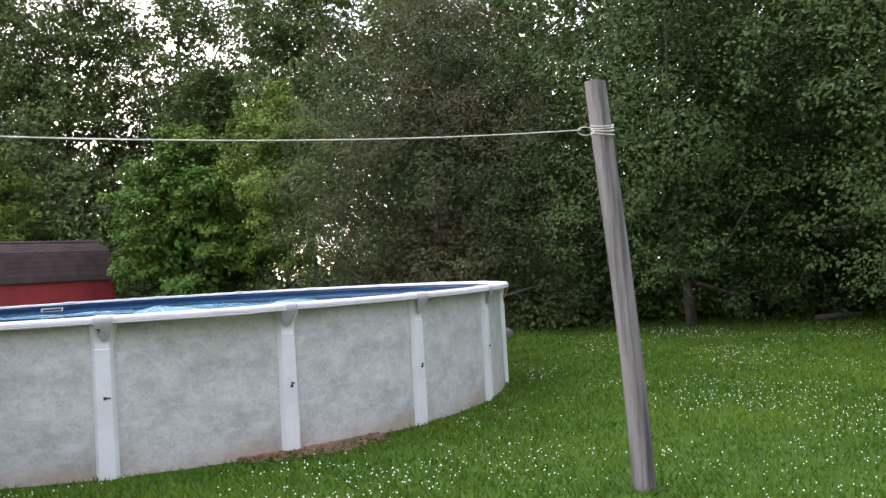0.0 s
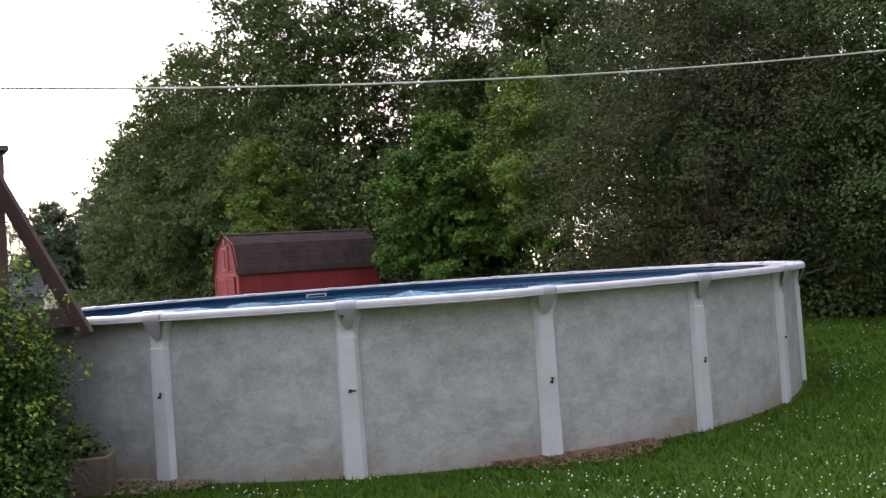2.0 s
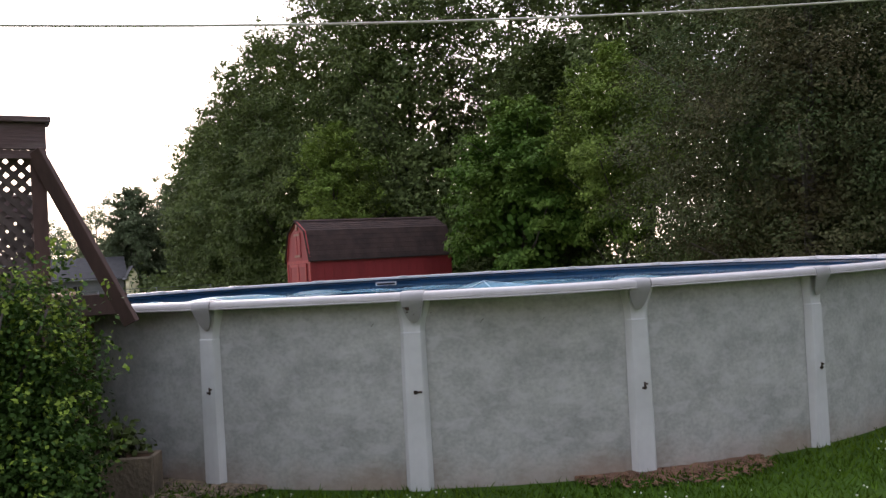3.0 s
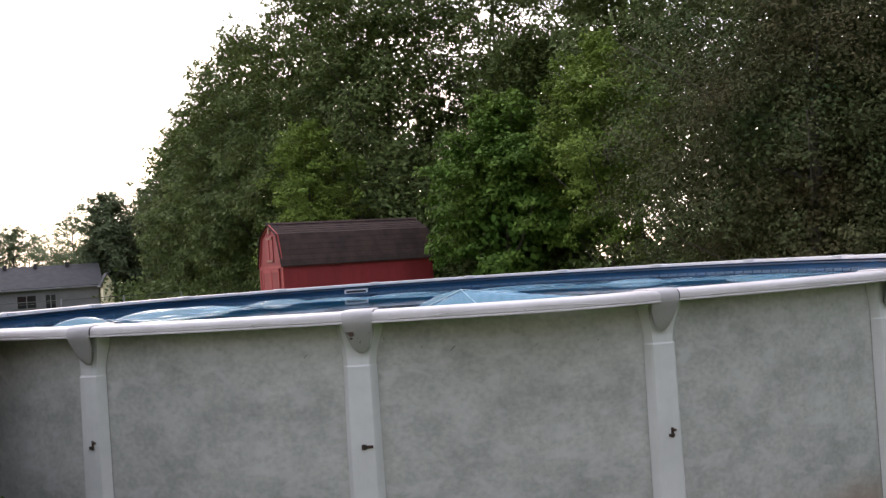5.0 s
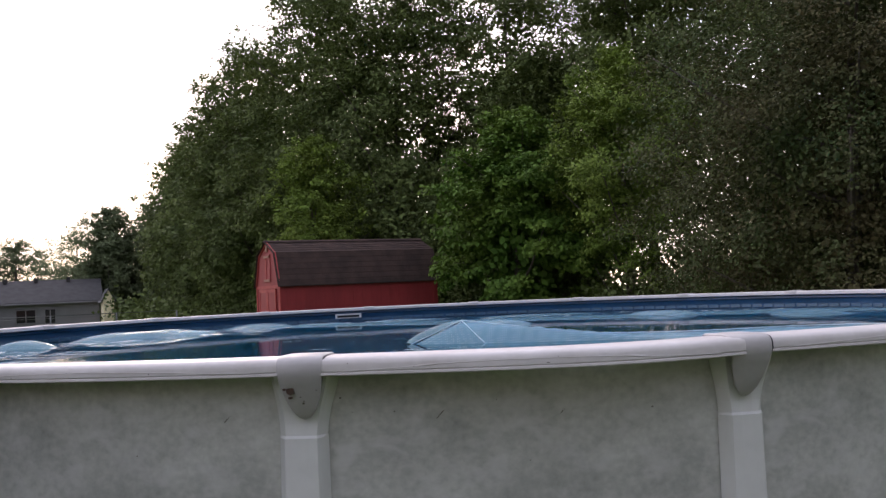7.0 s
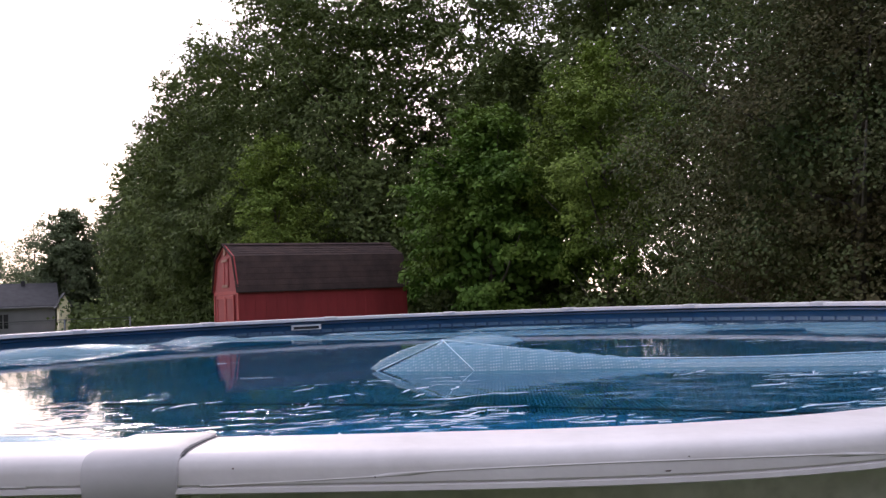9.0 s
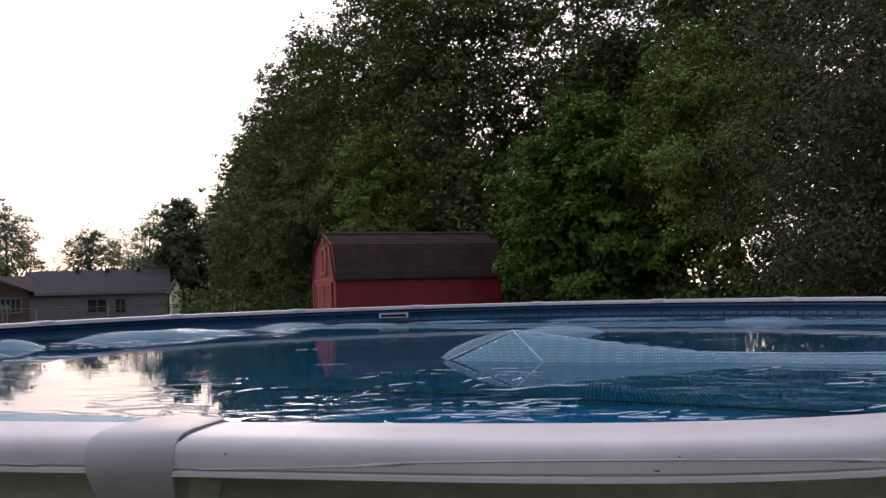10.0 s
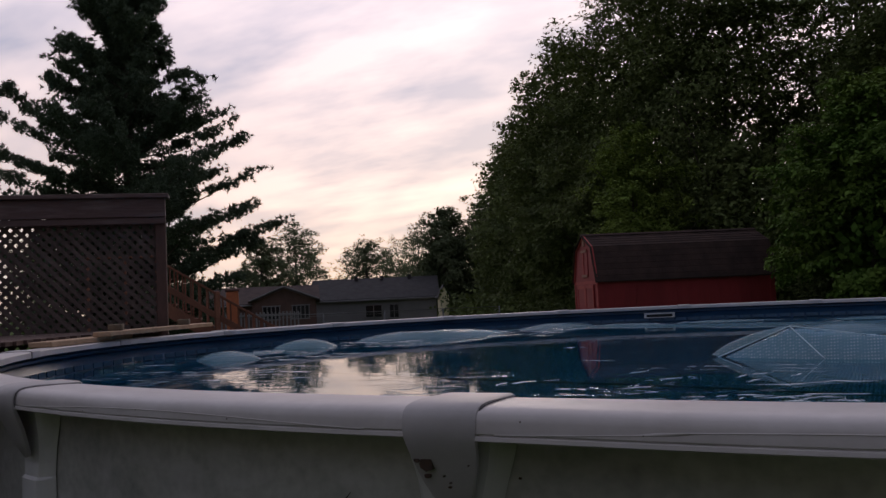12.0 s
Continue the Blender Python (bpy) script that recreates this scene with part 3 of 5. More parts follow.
# ---- ground ----
def ground_mesh():
    verts, faces = [], []
    xs = [-600, -200, -90, -50] + [-30 + 1.5 * i for i in range(41)] + [45, 90, 200, 600]
    ys = [-600, -200, -60, -30] + [-20 + 1.5 * i for i in range(41)] + [55, 90, 200, 600]
    for y in ys:
        for x in xs:
            d = max(0.0, math.hypot(x, y) - 6.0)
            z = 0.05 * noise.noise(Vector((x * 0.25, y * 0.25, 0))) * min(1, d / 6)
            far = max(0.0, -x * 0.6 + y * 0.8 - 14)
            verts.append((x, y, z - min(1.0, far * 0.016)))
    w = len(xs)
    for j in range(len(ys) - 1):
        for i in range(w - 1):
            faces.append((j * w + i, j * w + i + 1, (j + 1) * w + i + 1, (j + 1) * w + i))
    return mesh_of("ground", verts, faces, M_LAWN, True)


obj("ground", ground_mesh(), None, None, "mown green lawn with white clover in bloom", category="ground", kind="structure")

# unseen wall added behind the walk to block low sky light
wall_bm = bmesh.new()
for x0, z0, x1, z1 in ((-17, -0.2, 17, 7.4),):
    for i in range(28):
        a, b = z0 + (z1 - z0) * i / 28, z0 + (z1 - z0) * (i + 1) / 28
        v = [wall_bm.verts.new(c) for c in ((x0, -18.62, a), (x1, -18.62, a), (x1, -18.60, b), (x0, -18.60, b), (x1, -18.62, b), (x0, -18.62, b))]
        wall_bm.faces.new((v[3], v[2], v[1], v[0])), wall_bm.faces.new((v[5], v[4], v[2], v[3]))
back_wall = part("sky_blocker_south", wall_bm, M_HOUSE, None)
tagged(back_wall, "plain grey lapped wall added unseen to block low sky", "wall", kind="structure")

# ---- the pool ----
POSTS, STEP = 20, 360 / 20
R_POST, R_WALL = 4.604, 4.55
pool = thing("swimming_pool", "round above-ground pool with grey marbled wall and white rim", "pool")


def at_post(k, extra=0.0):
    return pose(0, 0, 0, 0, 0, -(k + extra) * STEP)


def arc_sweep(name, profile, a0, a1, segs, mat, smooth=False, close=True):
    """Sweeps (radius, height) points round the axis, angles in degrees about straight ahead of the camera."""
    verts, faces = [], []
    n = len(profile)
    for i in range(segs + 1):
        a = radians(-90 + a0 + (a1 - a0) * i / segs)
        for r, z in profile:
            verts.append((r * math.cos(a), r * math.sin(a), z))
    for i in range(segs):
        for j in range(n if close else n - 1):
            j2 = (j + 1) % n
            faces.append((i * n + j, (i + 1) * n + j, (i + 1) * n + j2, i * n + j2))
    if close:
        faces.append(tuple(range(n)))
        faces.append(tuple(segs * n + j for j in range(n - 1, -1, -1)))
    me = mesh_of(name, verts, faces, mat, smooth)
    return me


RAIL_PROFILE = [(4.495, 1.205), (4.495, 1.234), (4.501, 1.240), (4.550, 1.2425), (4.612, 1.2425), (4.640, 1.2412), (4.6555, 1.2375), (4.6645, 1.230),
                (4.6685, 1.218), (4.6695, 1.202), (4.6665, 1.1985), (4.6705, 1.1965), (4.6715, 1.190), (4.665, 1.187), (4.645, 1.187), (4.645, 1.205)]
rail_me = arc_sweep("top_rail", RAIL_PROFILE, 0.87, STEP - 0.33, 9, M_RESIN)
rail_me.shade_smooth()
rail_me.set_sharp_from_angle(angle=radians(40))
# one rail has sprung outwards between its posts
low_rail_me = arc_sweep("top_rail", RAIL_PROFILE, 0.87, STEP - 0.33, 18, M_RESIN)


def spring(me):
    for v in me.vertices:
        f = min(1.0, max(0.0, (math.degrees(math.atan2(v.co.y, v.co.x)) + 90) / STEP))
        k = 1 + 0.085 * math.sin(math.pi * f ** 1.6) / R_POST
        v.co = (v.co.x * k, v.co.y * k, v.co.z - (0.003 if v.co.z < 1.21 else 0.0))


spring(low_rail_me)
low_rail_me.shade_smooth()
low_rail_me.set_sharp_from_angle(angle=radians(40))
panel_me = arc_sweep("wall_panel", [(R_WALL, -0.06), (R_WALL + 0.008, -0.06), (R_WALL + 0.008, 1.205), (R_WALL, 1.205)], 0.03, STEP - 0.03, 10, M_PANEL)
panel_me.shade_smooth(); panel_me.set_sharp_from_angle(angle=radians(30))


def upright_mesh():
    levels = [(-0.06, 0.068, 0.0, 0.004), (0.25, 0.067, 0.0, 0.004), (0.6, 0.065, 0.0, 0.004), (0.985, 0.062, 0.0, 0.006), (0.993, 0.060, -0.007, 0.006), (1.03, 0.063, -0.008, 0.007),
              (1.07, 0.069, -0.006, 0.009), (1.10, 0.076, -0.002, 0.011), (1.13, 0.084, 0.004, 0.013), (1.155, 0.090, 0.010, 0.014), (1.186, 0.095, 0.016, 0.015)]
    verts, faces = [], []
    for z, hw, dy, c in levels:
        f = R_POST + dy
        for x, r in ((-hw - 0.018, R_WALL + 0.01), (-hw, f - 0.012), (-hw + 0.010, f), (-hw * 0.35, f + 0.003), (hw * 0.35, f + 0.003), (hw - 0.010, f), (hw, f - 0.012), (hw + 0.018, R_WALL + 0.01)):
            verts.append((x + c, -r, z))
    n = 8
    for i in range(len(levels) - 1):
        for j in range(n - 1):
            faces.append((i * n + j, i * n + j + 1, (i + 1) * n + j + 1, (i + 1) * n + j))
    faces.append(tuple((len(levels) - 1) * n + j for j in range(n)))
    return mesh_of("upright", verts, faces, M_POST)


CAP_PROFILE = [(4.485, 1.205, 0.0705), (4.485, 1.240, 0.0705), (4.495, 1.247, 0.0705), (4.612, 1.2495, 0.0705), (4.640, 1.2480, 0.0710), (4.658, 1.2435, 0.0715),
               (4.669, 1.2350, 0.0715), (4.675, 1.2220, 0.0715), (4.6775, 1.2040, 0.0710), (4.676, 1.186, 0.0695), (4.664, 1.158, 0.0655), (4.652, 1.130, 0.0585), (4.643, 1.105, 0.0505),
               (4.633, 1.080, 0.0395), (4.626, 1.064, 0.0290), (4.620, 1.051, 0.0170), (4.618, 1.047, 0.0050)]


def cap_radius(z):
    """How far out the hanging face of a cap stands at a height."""
    for (r0, z0, _), (r1, z1, _) in zip(CAP_PROFILE[8:], CAP_PROFILE[9:]):
        if z1 <= z <= z0:
            return r0 + (r1 - r0) * (z0 - z) / (z0 - z1)
    return 4.676


def cap_mesh():
    prof = CAP_PROFILE
    verts, faces = [], []
    for i, (r, z, hw) in enumerate(prof):
        r0, z0, _ = prof[max(i - 1, 0)]
        r1, z1, _ = prof[min(i + 1, len(prof) - 1)]
        d = Vector((r1 - r0, z1 - z0)).normalized()
        nx, nz = -d.y, d.x            # outward normal of the strip
        if i == 0:
            nx, nz = -1, 0
        b = min(0.007, hw * 0.4)
        for x, off in ((-hw, -0.012), (-hw, -0.003), (-hw + b, 0.0), (hw - b, 0.0), (hw, -0.003), (hw, -0.012)):
            verts.append((x + 0.026, -(r + nx * off), z + nz * off))
    n = 6
    for i in range(len(prof) - 1):
        for j in range(n - 1):
            faces.append((i * n + j, i * n + j + 1, (i + 1) * n + j + 1, (i + 1) * n + j))
    me = mesh_of("rail_cap", verts, faces, M_CAP, True)
    me.set_sharp_from_angle(angle=radians(35))
    return me


upright_me, cap_me = upright_mesh(), cap_mesh()


def slot_bm(w, h, z, x=0.0):
    return box_bm(x - w / 2, -R_POST - 0.006, z - h / 2, x + w / 2, -R_POST + 0.004, z + h / 2, 0.001)


cap_shift = {-1: -0.030, -2: -0.016, -3: -0.010}
slot_level = {0: 0.615, 1: 0.644, -1: 0.566, -2: 0.558, -3: 0.589}
bm = slot_bm(0.034, 0.009, 0); bm2 = box_bm(-0.018, -R_POST - 0.012, -0.008, -0.004, -R_POST + 0.002, 0.008, 0.001)
me_t = bpy.data.meshes.new("t"); bm2.to_mesh(me_t); bm.from_mesh(me_t); bm2.free()
flat_me = bpy.data.meshes.new("slot"); bm.to_mesh(flat_me); bm.free(); flat_me.materials.append(M_DARK)
bm = slot_bm(0.009, 0.032, 0); bm2 = box_bm(-0.013, -R_POST - 0.012, -0.012, 0.006, -R_POST + 0.002, -0.003, 0.001)
bm2.to_mesh(me_t); bm.from_mesh(me_t); bm2.free()
bm2 = box_bm(0.001, -R_POST - 0.01, 0.004, 0.013, -R_POST + 0.002, 0.011, 0.001)
bm2.to_mesh(me_t); bm.from_mesh(me_t); bm2.free()
tall_me = bpy.data.meshes.new("slot"); bm.to_mesh(tall_me); bm.free(); tall_me.materials.append(M_DARK)
bpy.data.meshes.remove(me_t)

for k in range(POSTS):
    up = obj("upright", upright_me, pool, at_post(k))
    j = k if k < 10 else k - 20
    obj("rail_cap", cap_me, up, Matrix.Translation((cap_shift.get(j, 0.0), 0, 0)), "grey plastic rail cap")
    flat = j in (0, -3, 4)
    obj("slot", flat_me if flat else tall_me, up, Matrix.Translation((0.026 if flat else 0.018, 0, slot_level.get(j, 0.6))) @ Matrix.Diagonal((1.5, 1, 1.5, 1)), "rusty keyhole slot with a clip")
    obj("top_rail", low_rail_me if k == 0 else rail_me, pool, at_post(k), "white moulded plastic rail")
    obj("wall_panel", panel_me, pool, at_post(k), "grey marbled steel panel")

# the split and chipped corner of one cap
front = [o for o in pool.children if o.name == "upright"][0]


def chip(x, z, w, h, r, name="chip"):
    """A flake of missing paint: a low, rough-edged blot."""
    bm = bmesh.new()
    ring = [bm.verts.new((x + w * (0.5 + 0.22 * noise.noise(Vector((k * 1.9, x * 40, z * 40)))) * math.cos(k * 0.785), -r, z + h * (0.5 + 0.22 * noise.noise(Vector((k * 2.3, z * 30, 1)))) * math.sin(k * 0.785))) for k in range(8)]
    top = [bm.verts.new((v.co.x * 0.98 + x * 0.02, v.co.y + 0.012, v.co.z)) for v in ring]
    bm.faces.new(ring)
    for k in range(8):
        bm.faces.new((ring[k], top[k], top[(k + 1) % 8], ring[(k + 1) % 8]))
    return part(name, bm, M_DARK, front)


tagged(chip(-0.008, 1.141, 0.032, 0.022, cap_radius(1.141) + 0.004, "hole"), "dark broken hole in the cap")
for x, z, w in ((-0.010, 1.119, 0.016), (-0.026, 1.147, 0.012), (0.022, 1.120, 0.006), (0.032, 1.108, 0.005), (0.029, 1.100, 0.007), (0.074, 1.142, 0.004)):
    chip(x, z, w, w * 0.6, cap_radius(z) + 0.003)

# dark joints where each cap meets the rail
joint_bm = bmesh.new()
prof = [(4.490, 1.236), (4.498, 1.2415), (4.560, 1.2440), (4.612, 1.2440), (4.641, 1.2427), (4.6568, 1.2388), (4.6658, 1.2310), (4.6698, 1.2185), (4.6708, 1.2000), (4.6680, 1.190)]
jv = []
for r, z in prof:
    jv.append([joint_bm.verts.new((x, -r, z)) for x in (0.0985, 0.104)])
for a, b in zip(jv, jv[1:]):
    joint_bm.faces.new((a[0], a[1], b[1], b[0]))
joint_me = bpy.data.meshes.new("joint"); joint_bm.to_mesh(joint_me); joint_bm.free(); joint_me.materials.append(M_SEAM)
for k in range(POSTS):
    obj("joint", joint_me, pool, at_post(k) @ Matrix.Translation((cap_shift.get(k if k < 10 else k - 20, 0.0), 0, 0)), "dark gap beside the rail cap")


# the moulded swoosh lines on each rail's face
def swoosh_mesh():
    pts, n = [], 40
    for i in range(n + 1):
        f = i / n
        a = radians(-90 + 1.6 + (STEP - 3.2) * f)
        z = 1.2005 + 0.0165 * math.sin(math.pi * f) ** 1.3
        r = 4.6688 - max(0, z - 1.205) * 0.06
        pts.append((r * math.cos(a), r * math.sin(a), z))
    return tube_mesh("swoosh", pts, [0.0013] * len(pts), M_RESIN, 6)


sw_me, low_sw_me = swoosh_mesh(), swoosh_mesh()
spring(low_sw_me)
for k in range(POSTS):
    obj("moulded_line", low_sw_me if k == 0 else sw_me, pool, at_post(k))


# small dark flecks and a scuff on the rails by the broken cap
for i, (angle, z, w, h) in enumerate(((2.2, 1.221, 0.003, 0.0025), (4.7, 1.206, 0.0025, 0.0025), (9.6, 1.203, 0.012, 0.002), (9.95, 1.221, 0.003, 0.002),
                                      (-5.7, 1.194, 0.009, 0.006), (-5.75, 1.208, 0.003, 0.004), (-9.4, 1.216, 0.003, 0.002), (-12.1, 1.204, 0.004, 0.002))):
    f = min(1.0, max(0.0, angle / STEP))
    r = 4.6702 + 0.085 * math.sin(math.pi * f ** 1.6) - max(0.0, z - 1.210) * 0.12
    bm = bmesh.new()
    ring = [bm.verts.new((w * (0.5 + 0.2 * noise.noise(Vector((k * 1.7, i * 3.1, 0)))) * math.cos(k * 0.785), -r, z + h * 0.5 * math.sin(k * 0.785))) for k in range(8)]
    back = [bm.verts.new((v.co.x, v.co.y + 0.006, v.co.z)) for v in ring]
    bm.faces.new(ring)
    for k in range(8):
        bm.faces.new((ring[k], back[k], back[(k + 1) % 8], ring[(k + 1) % 8]))
    part("fleck", bm, M_DARK, pool, m=pose(0, 0, 0, 0, 0, angle))

# scratches and specks of dirt on the wall beside the broken cap
for i, (angle, z, w, h) in enumerate(((1.58, 1.103, 0.007, 0.0045), (2.05, 1.057, 0.003, 0.003), (3.75, 1.054, 0.003, 0.0045), (5.57, 1.038, 0.026, 0.003), (10.5, 1.029, 0.012, 0.003),
                                      (-3.15, 1.045, 0.022, 0.003), (14.25, 1.026, 0.006, 0.0045), (7.85, 1.077, 0.003, 0.003), (-7.2, 0.93, 0.004, 0.003), (9.1, 0.88, 0.003, 0.004))):
    bm = bmesh.new()
    ring = [bm.verts.new((w * (0.5 + 0.2 * noise.noise(Vector((k * 1.7, i * 2.3, 1)))) * math.cos(k * 0.785), -R_WALL - 0.0092, z + h * 0.5 * math.sin(k * 0.785) + 0.5 * w * math.cos(k * 0.785) * (w > 0.01))) for k in range(8)]
    back = [bm.verts.new((v.co.x, v.co.y + 0.004, v.co.z)) for v in ring]
    bm.faces.new(ring)
    for k in range(8):
        bm.faces.new((ring[k], back[k], back[(k + 1) % 8], ring[(k + 1) % 8]))
    part("wall_mark", bm, M_DARK, pool, m=pose(0, 0, 0, 0, 0, angle))

# liner and bottom
obj("liner", arc_sweep("liner", [(4.540, 0.0), (4.545, 0.0), (4.545, 1.21), (4.540, 1.21)], 0, 360, 80, M_LINER, True), pool, None, "dark blue vinyl liner")
bm = bmesh.new()
bmesh.ops.create_circle(bm, cap_ends=True, segments=80, radius=4.545, matrix=Matrix.Translation((0, 0, 0.02)))
part("pool_bottom", bm, M_FLOORVINYL, pool, "blue vinyl pool bottom")
scale_me = arc_sweep("border_tile", [(4.531, 1.070), (4.538, 1.068), (4.538, 1.100), (4.534, 1.103)], 0.16, 1.64, 3, M_TILE)
for k in range(200):
    obj("border_tile", scale_me, pool, pose(0, 0, 0, 0, 0, k * 1.8))
obj("bead", arc_sweep("bead", [(4.524, 1.17), (4.538, 1.165), (4.538, 1.19), (4.526, 1.185)], 0, 360, 80, M_LINER), pool)

# skimmer mouth
skim = obj("skimmer", None, pool, pose(0, 0, 0, 0, 0, 112.0 + 90))
part("faceplate", box_bm(-0.175, -4.530, 1.148, 0.175, -4.508, 1.166, 0.003), M_TRIM, skim, "white plastic faceplate")
part("faceplate", box_bm(-0.175, -4.530, 1.108, -0.150, -4.508, 1.147, 0.003), M_TRIM, skim)
part("faceplate", box_bm(0.150, -4.530, 1.108, 0.175, -4.508, 1.147, 0.003), M_TRIM, skim)
part("faceplate", box_bm(-0.149, -4.530, 1.108, 0.149, -4.508, 1.116, 0.002), M_TRIM, skim)
part("mouth", box_bm(-0.149, -4.530, 1.117, 0.149, -4.524, 1.147, 0), M_SEAM, skim)

# ---- water and cover ----
WATER = 1.06
bm = bmesh.new()
bmesh.ops.create_circle(bm, cap_ends=True, segments=96, radius=4.529)
me = bpy.data.meshes.new("water"); bm.to_mesh(me); bm.free(); me.materials.append(M_WATER)
obj("water", me, None, pose(0, 0, WATER), "clear blue pool water with small ripples", category="water", kind="structure")


def smooth(a, b, v):
    f = min(1.0, max(0.0, (v - a) / (b - a)))
    return f * f * (3 - 2 * f)


def mound(x, y, cx, cy, rx, ry, h, turn=0.0):
    """A soft pillow of trapped air."""
    c, s = math.cos(turn), math.sin(turn)
    u, v = ((x - cx) * c + (y - cy) * s) / rx, (-(x - cx) * s + (y - cy) * c) / ry
    q = u * u + v * v
    return h * (1 - q) ** 0.7 if q < 1 else 0.0


MOUNDS = [(-3.40, 1.68, 0.78, 0.24, 0.125, 0.72), (-2.62, 3.25, 0.50, 0.20, 0.09, 0.9), (-3.92, 0.36, 0.30, 0.17, 0.125, 0.6),
          (-3.66, -1.0, 0.30, 0.16, 0.10, 0.1), (-3.9, -0.3, 0.28, 0.14, 0.04, 1.6), (0.40, 1.30, 0.36, 0.22, 0.095, 0.0), (2.15, 2.1, 0.42, 0.22, 0.095, -0.4),
          (-1.15, -3.42, 0.75, 0.17, 0.065, -0.12), (0.8, 3.6, 0.8, 0.25, 0.035, 0.0), (-0.9, 3.8, 0.6, 0.2, 0.035, 0.1), (3.3, 1.0, 0.5, 0.3, 0.06, -1.2), (-1.9, 3.5, 0.4, 0.2, 0.045, 0.3),
          (-3.2, 2.5, 0.35, 0.14, 0.05, 0.9)]


def plane(a, b, c):
    """The height of the plane through three points, as a function of x and y."""
    n = (Vector(b) - Vector(a)).cross(Vector(c) - Vector(a))
    return lambda x, y: a[2] - (n.x * (x - a[0]) + n.y * (y - a[1])) / n.z


APEX, TIP, CREASE, RIDGE = (0.26, -1.24, 0.150), (-0.10, -1.25, -0.004), (0.43, -1.43, -0.004), (1.05, -1.37, 0.045)
TENT = (plane(TIP, APEX, CREASE), plane(APEX, CREASE, (1.05, -1.53, -0.004)), plane(APEX, RIDGE, (0.45, -0.80, -0.01)), plane(TIP, APEX, (0.30, -0.85, -0.01)))


def cover_height(x, y):
    z = -0.017
    # the lifted fold: a tent at its left end and a low ridge running off to the right
    if -0.1 < x < 1.5 and -1.6 < y < -0.7:
        t = min(f(x, y) for f in TENT)
        if t > -0.004:
            z = max(z, t + 0.004 * noise.noise(Vector((x * 6, y * 6, 2.0))))
    if 0.95 < x < 4.1:
        yc = -1.37 - 0.28 * (x - 1.05) + 0.03 * math.sin(2.6 * x)
        top = (0.050 + 0.009 * math.sin(3.1 * x)) * smooth(0.95, 1.1, x)
        dy = y - yc
        f = 1 + dy / 0.12 if dy < 0 else 1 - dy / 0.3
        if f > 0:
            z = max(z, top * f - 0.006)
    wx, wy = x + 0.07 * noise.noise(Vector((x * 2.7, y * 2.7, 4.0))), y + 0.07 * noise.noise(Vector((x * 2.7, y * 2.7, 8.0)))
    for mnd in MOUNDS:
        h = mound(wx, wy, *mnd) * (0.66 + 0.13 * noise.noise(Vector((x * 1.9 + y * 1.2, y * 2.2 - x * 0.6, 6.0))))
        if h > 0:
            z = max(z, h + 0.005 * noise.noise(Vector((x * 3, y * 3, 1.0))) - 0.008)
    z += 0.003 * noise.noise(Vector((x * 2.1, y * 2.1, 0.0)))
    # a slack, floating belt on the far side
    belt = smooth(1.9, 2.3, y + 0.25 * x + 0.3 * noise.noise(Vector((x, y, 11.0)))) * (1 - smooth(2.9, 3.2, y + 0.2 * x))
    z = max(z, -0.017 + 0.023 * belt)
    return z


def cover_mesh():
    step, n = 0.030, 300
    idx, verts, faces = {}, [], []
    for j in range(n):
        for i in range(n):
            x, y = (i - n / 2) * step, (j - n / 2) * step
            edge = 4.42 + 0.06 * noise.noise(Vector((x, y, 5.0)))
            if x * x + y * y < edge * edge:
                idx[i, j] = len(verts)
                verts.append((x, y, cover_height(x, y)))
    for (i, j) in idx:
        q = [(i, j), (i + 1, j), (i + 1, j + 1), (i, j + 1)]
        if all(c in idx for c in q):
            faces.append(tuple(idx[c] for c in q))
    return mesh_of("solar_cover", verts, faces, M_COVER, True)


M_FOLD = material("pale_film_fold", (0.62, 0.74, 0.78), 0.3, (0.45, 0.60, 0.67), scale=20)
M_HEM = material("dark_hem", (0.02, 0.05, 0.09), 0.6)
cover = thing("solar_cover", "crumpled pale blue bubble solar cover floating on the water", "pool cover", pose(0, 0, WATER))
obj("film", cover_mesh(), cover)
for a, b in ((APEX, CREASE), (TIP, APEX), (APEX, RIDGE)):
    pts = [Vector(a).lerp(Vector(b), i / 12) + Vector((0, 0, 0.004)) for i in range(13)]
    obj("fold", tube_mesh("fold", pts, [0.0032] * 13, M_FOLD, 5), cover, None, "pale crease of the film")
pts = []
for i in range(40):
    x = 1.05 + 0.076 * i
    y = -1.37 - 0.28 * (x - 1.05) + 0.03 * math.sin(2.6 * x)
    pts.append((x, y, cover_height(x, y) + 0.002))
obj("fold", tube_mesh("fold", pts, [0.0024] * 40, M_FOLD, 5), cover, None, "pale welded edge along the lifted fold")
# a loose tongue of film curls over behind the tent's edge
verts, faces = [], []
for i in range(13):
    f = i / 12
    e = Vector(TIP).lerp(Vector(APEX), f)
    k = math.sin(math.pi * min(1.0, 0.12 + 0.88 * f)) ** 0.7
    for g in (0.0, 0.4, 0.8, 1.0):
        verts.append(e + Vector((-0.085 * k * g, 0.07 * k * g, 0.004 + 0.022 * k * math.sin(math.pi * 0.8 * g))))
for i in range(12):
    for g in range(3):
        q = i * 4 + g
        faces.append((q, q + 1, q + 5, q + 4))
obj("tongue", mesh_of("tongue", verts, faces, M_COVER, True), cover, None, "curled pale edge of the film")
pts = [Vector((-2.2 + 0.26 * i, -1.95 - 0.085 * i - 0.05 * math.sin(i * 0.5), -0.004)) for i in range(18)]
obj("hem", tube_mesh("hem", pts, [0.004] * 18, M_HEM, 5), cover, None, "dark seam of the cover under the surface")


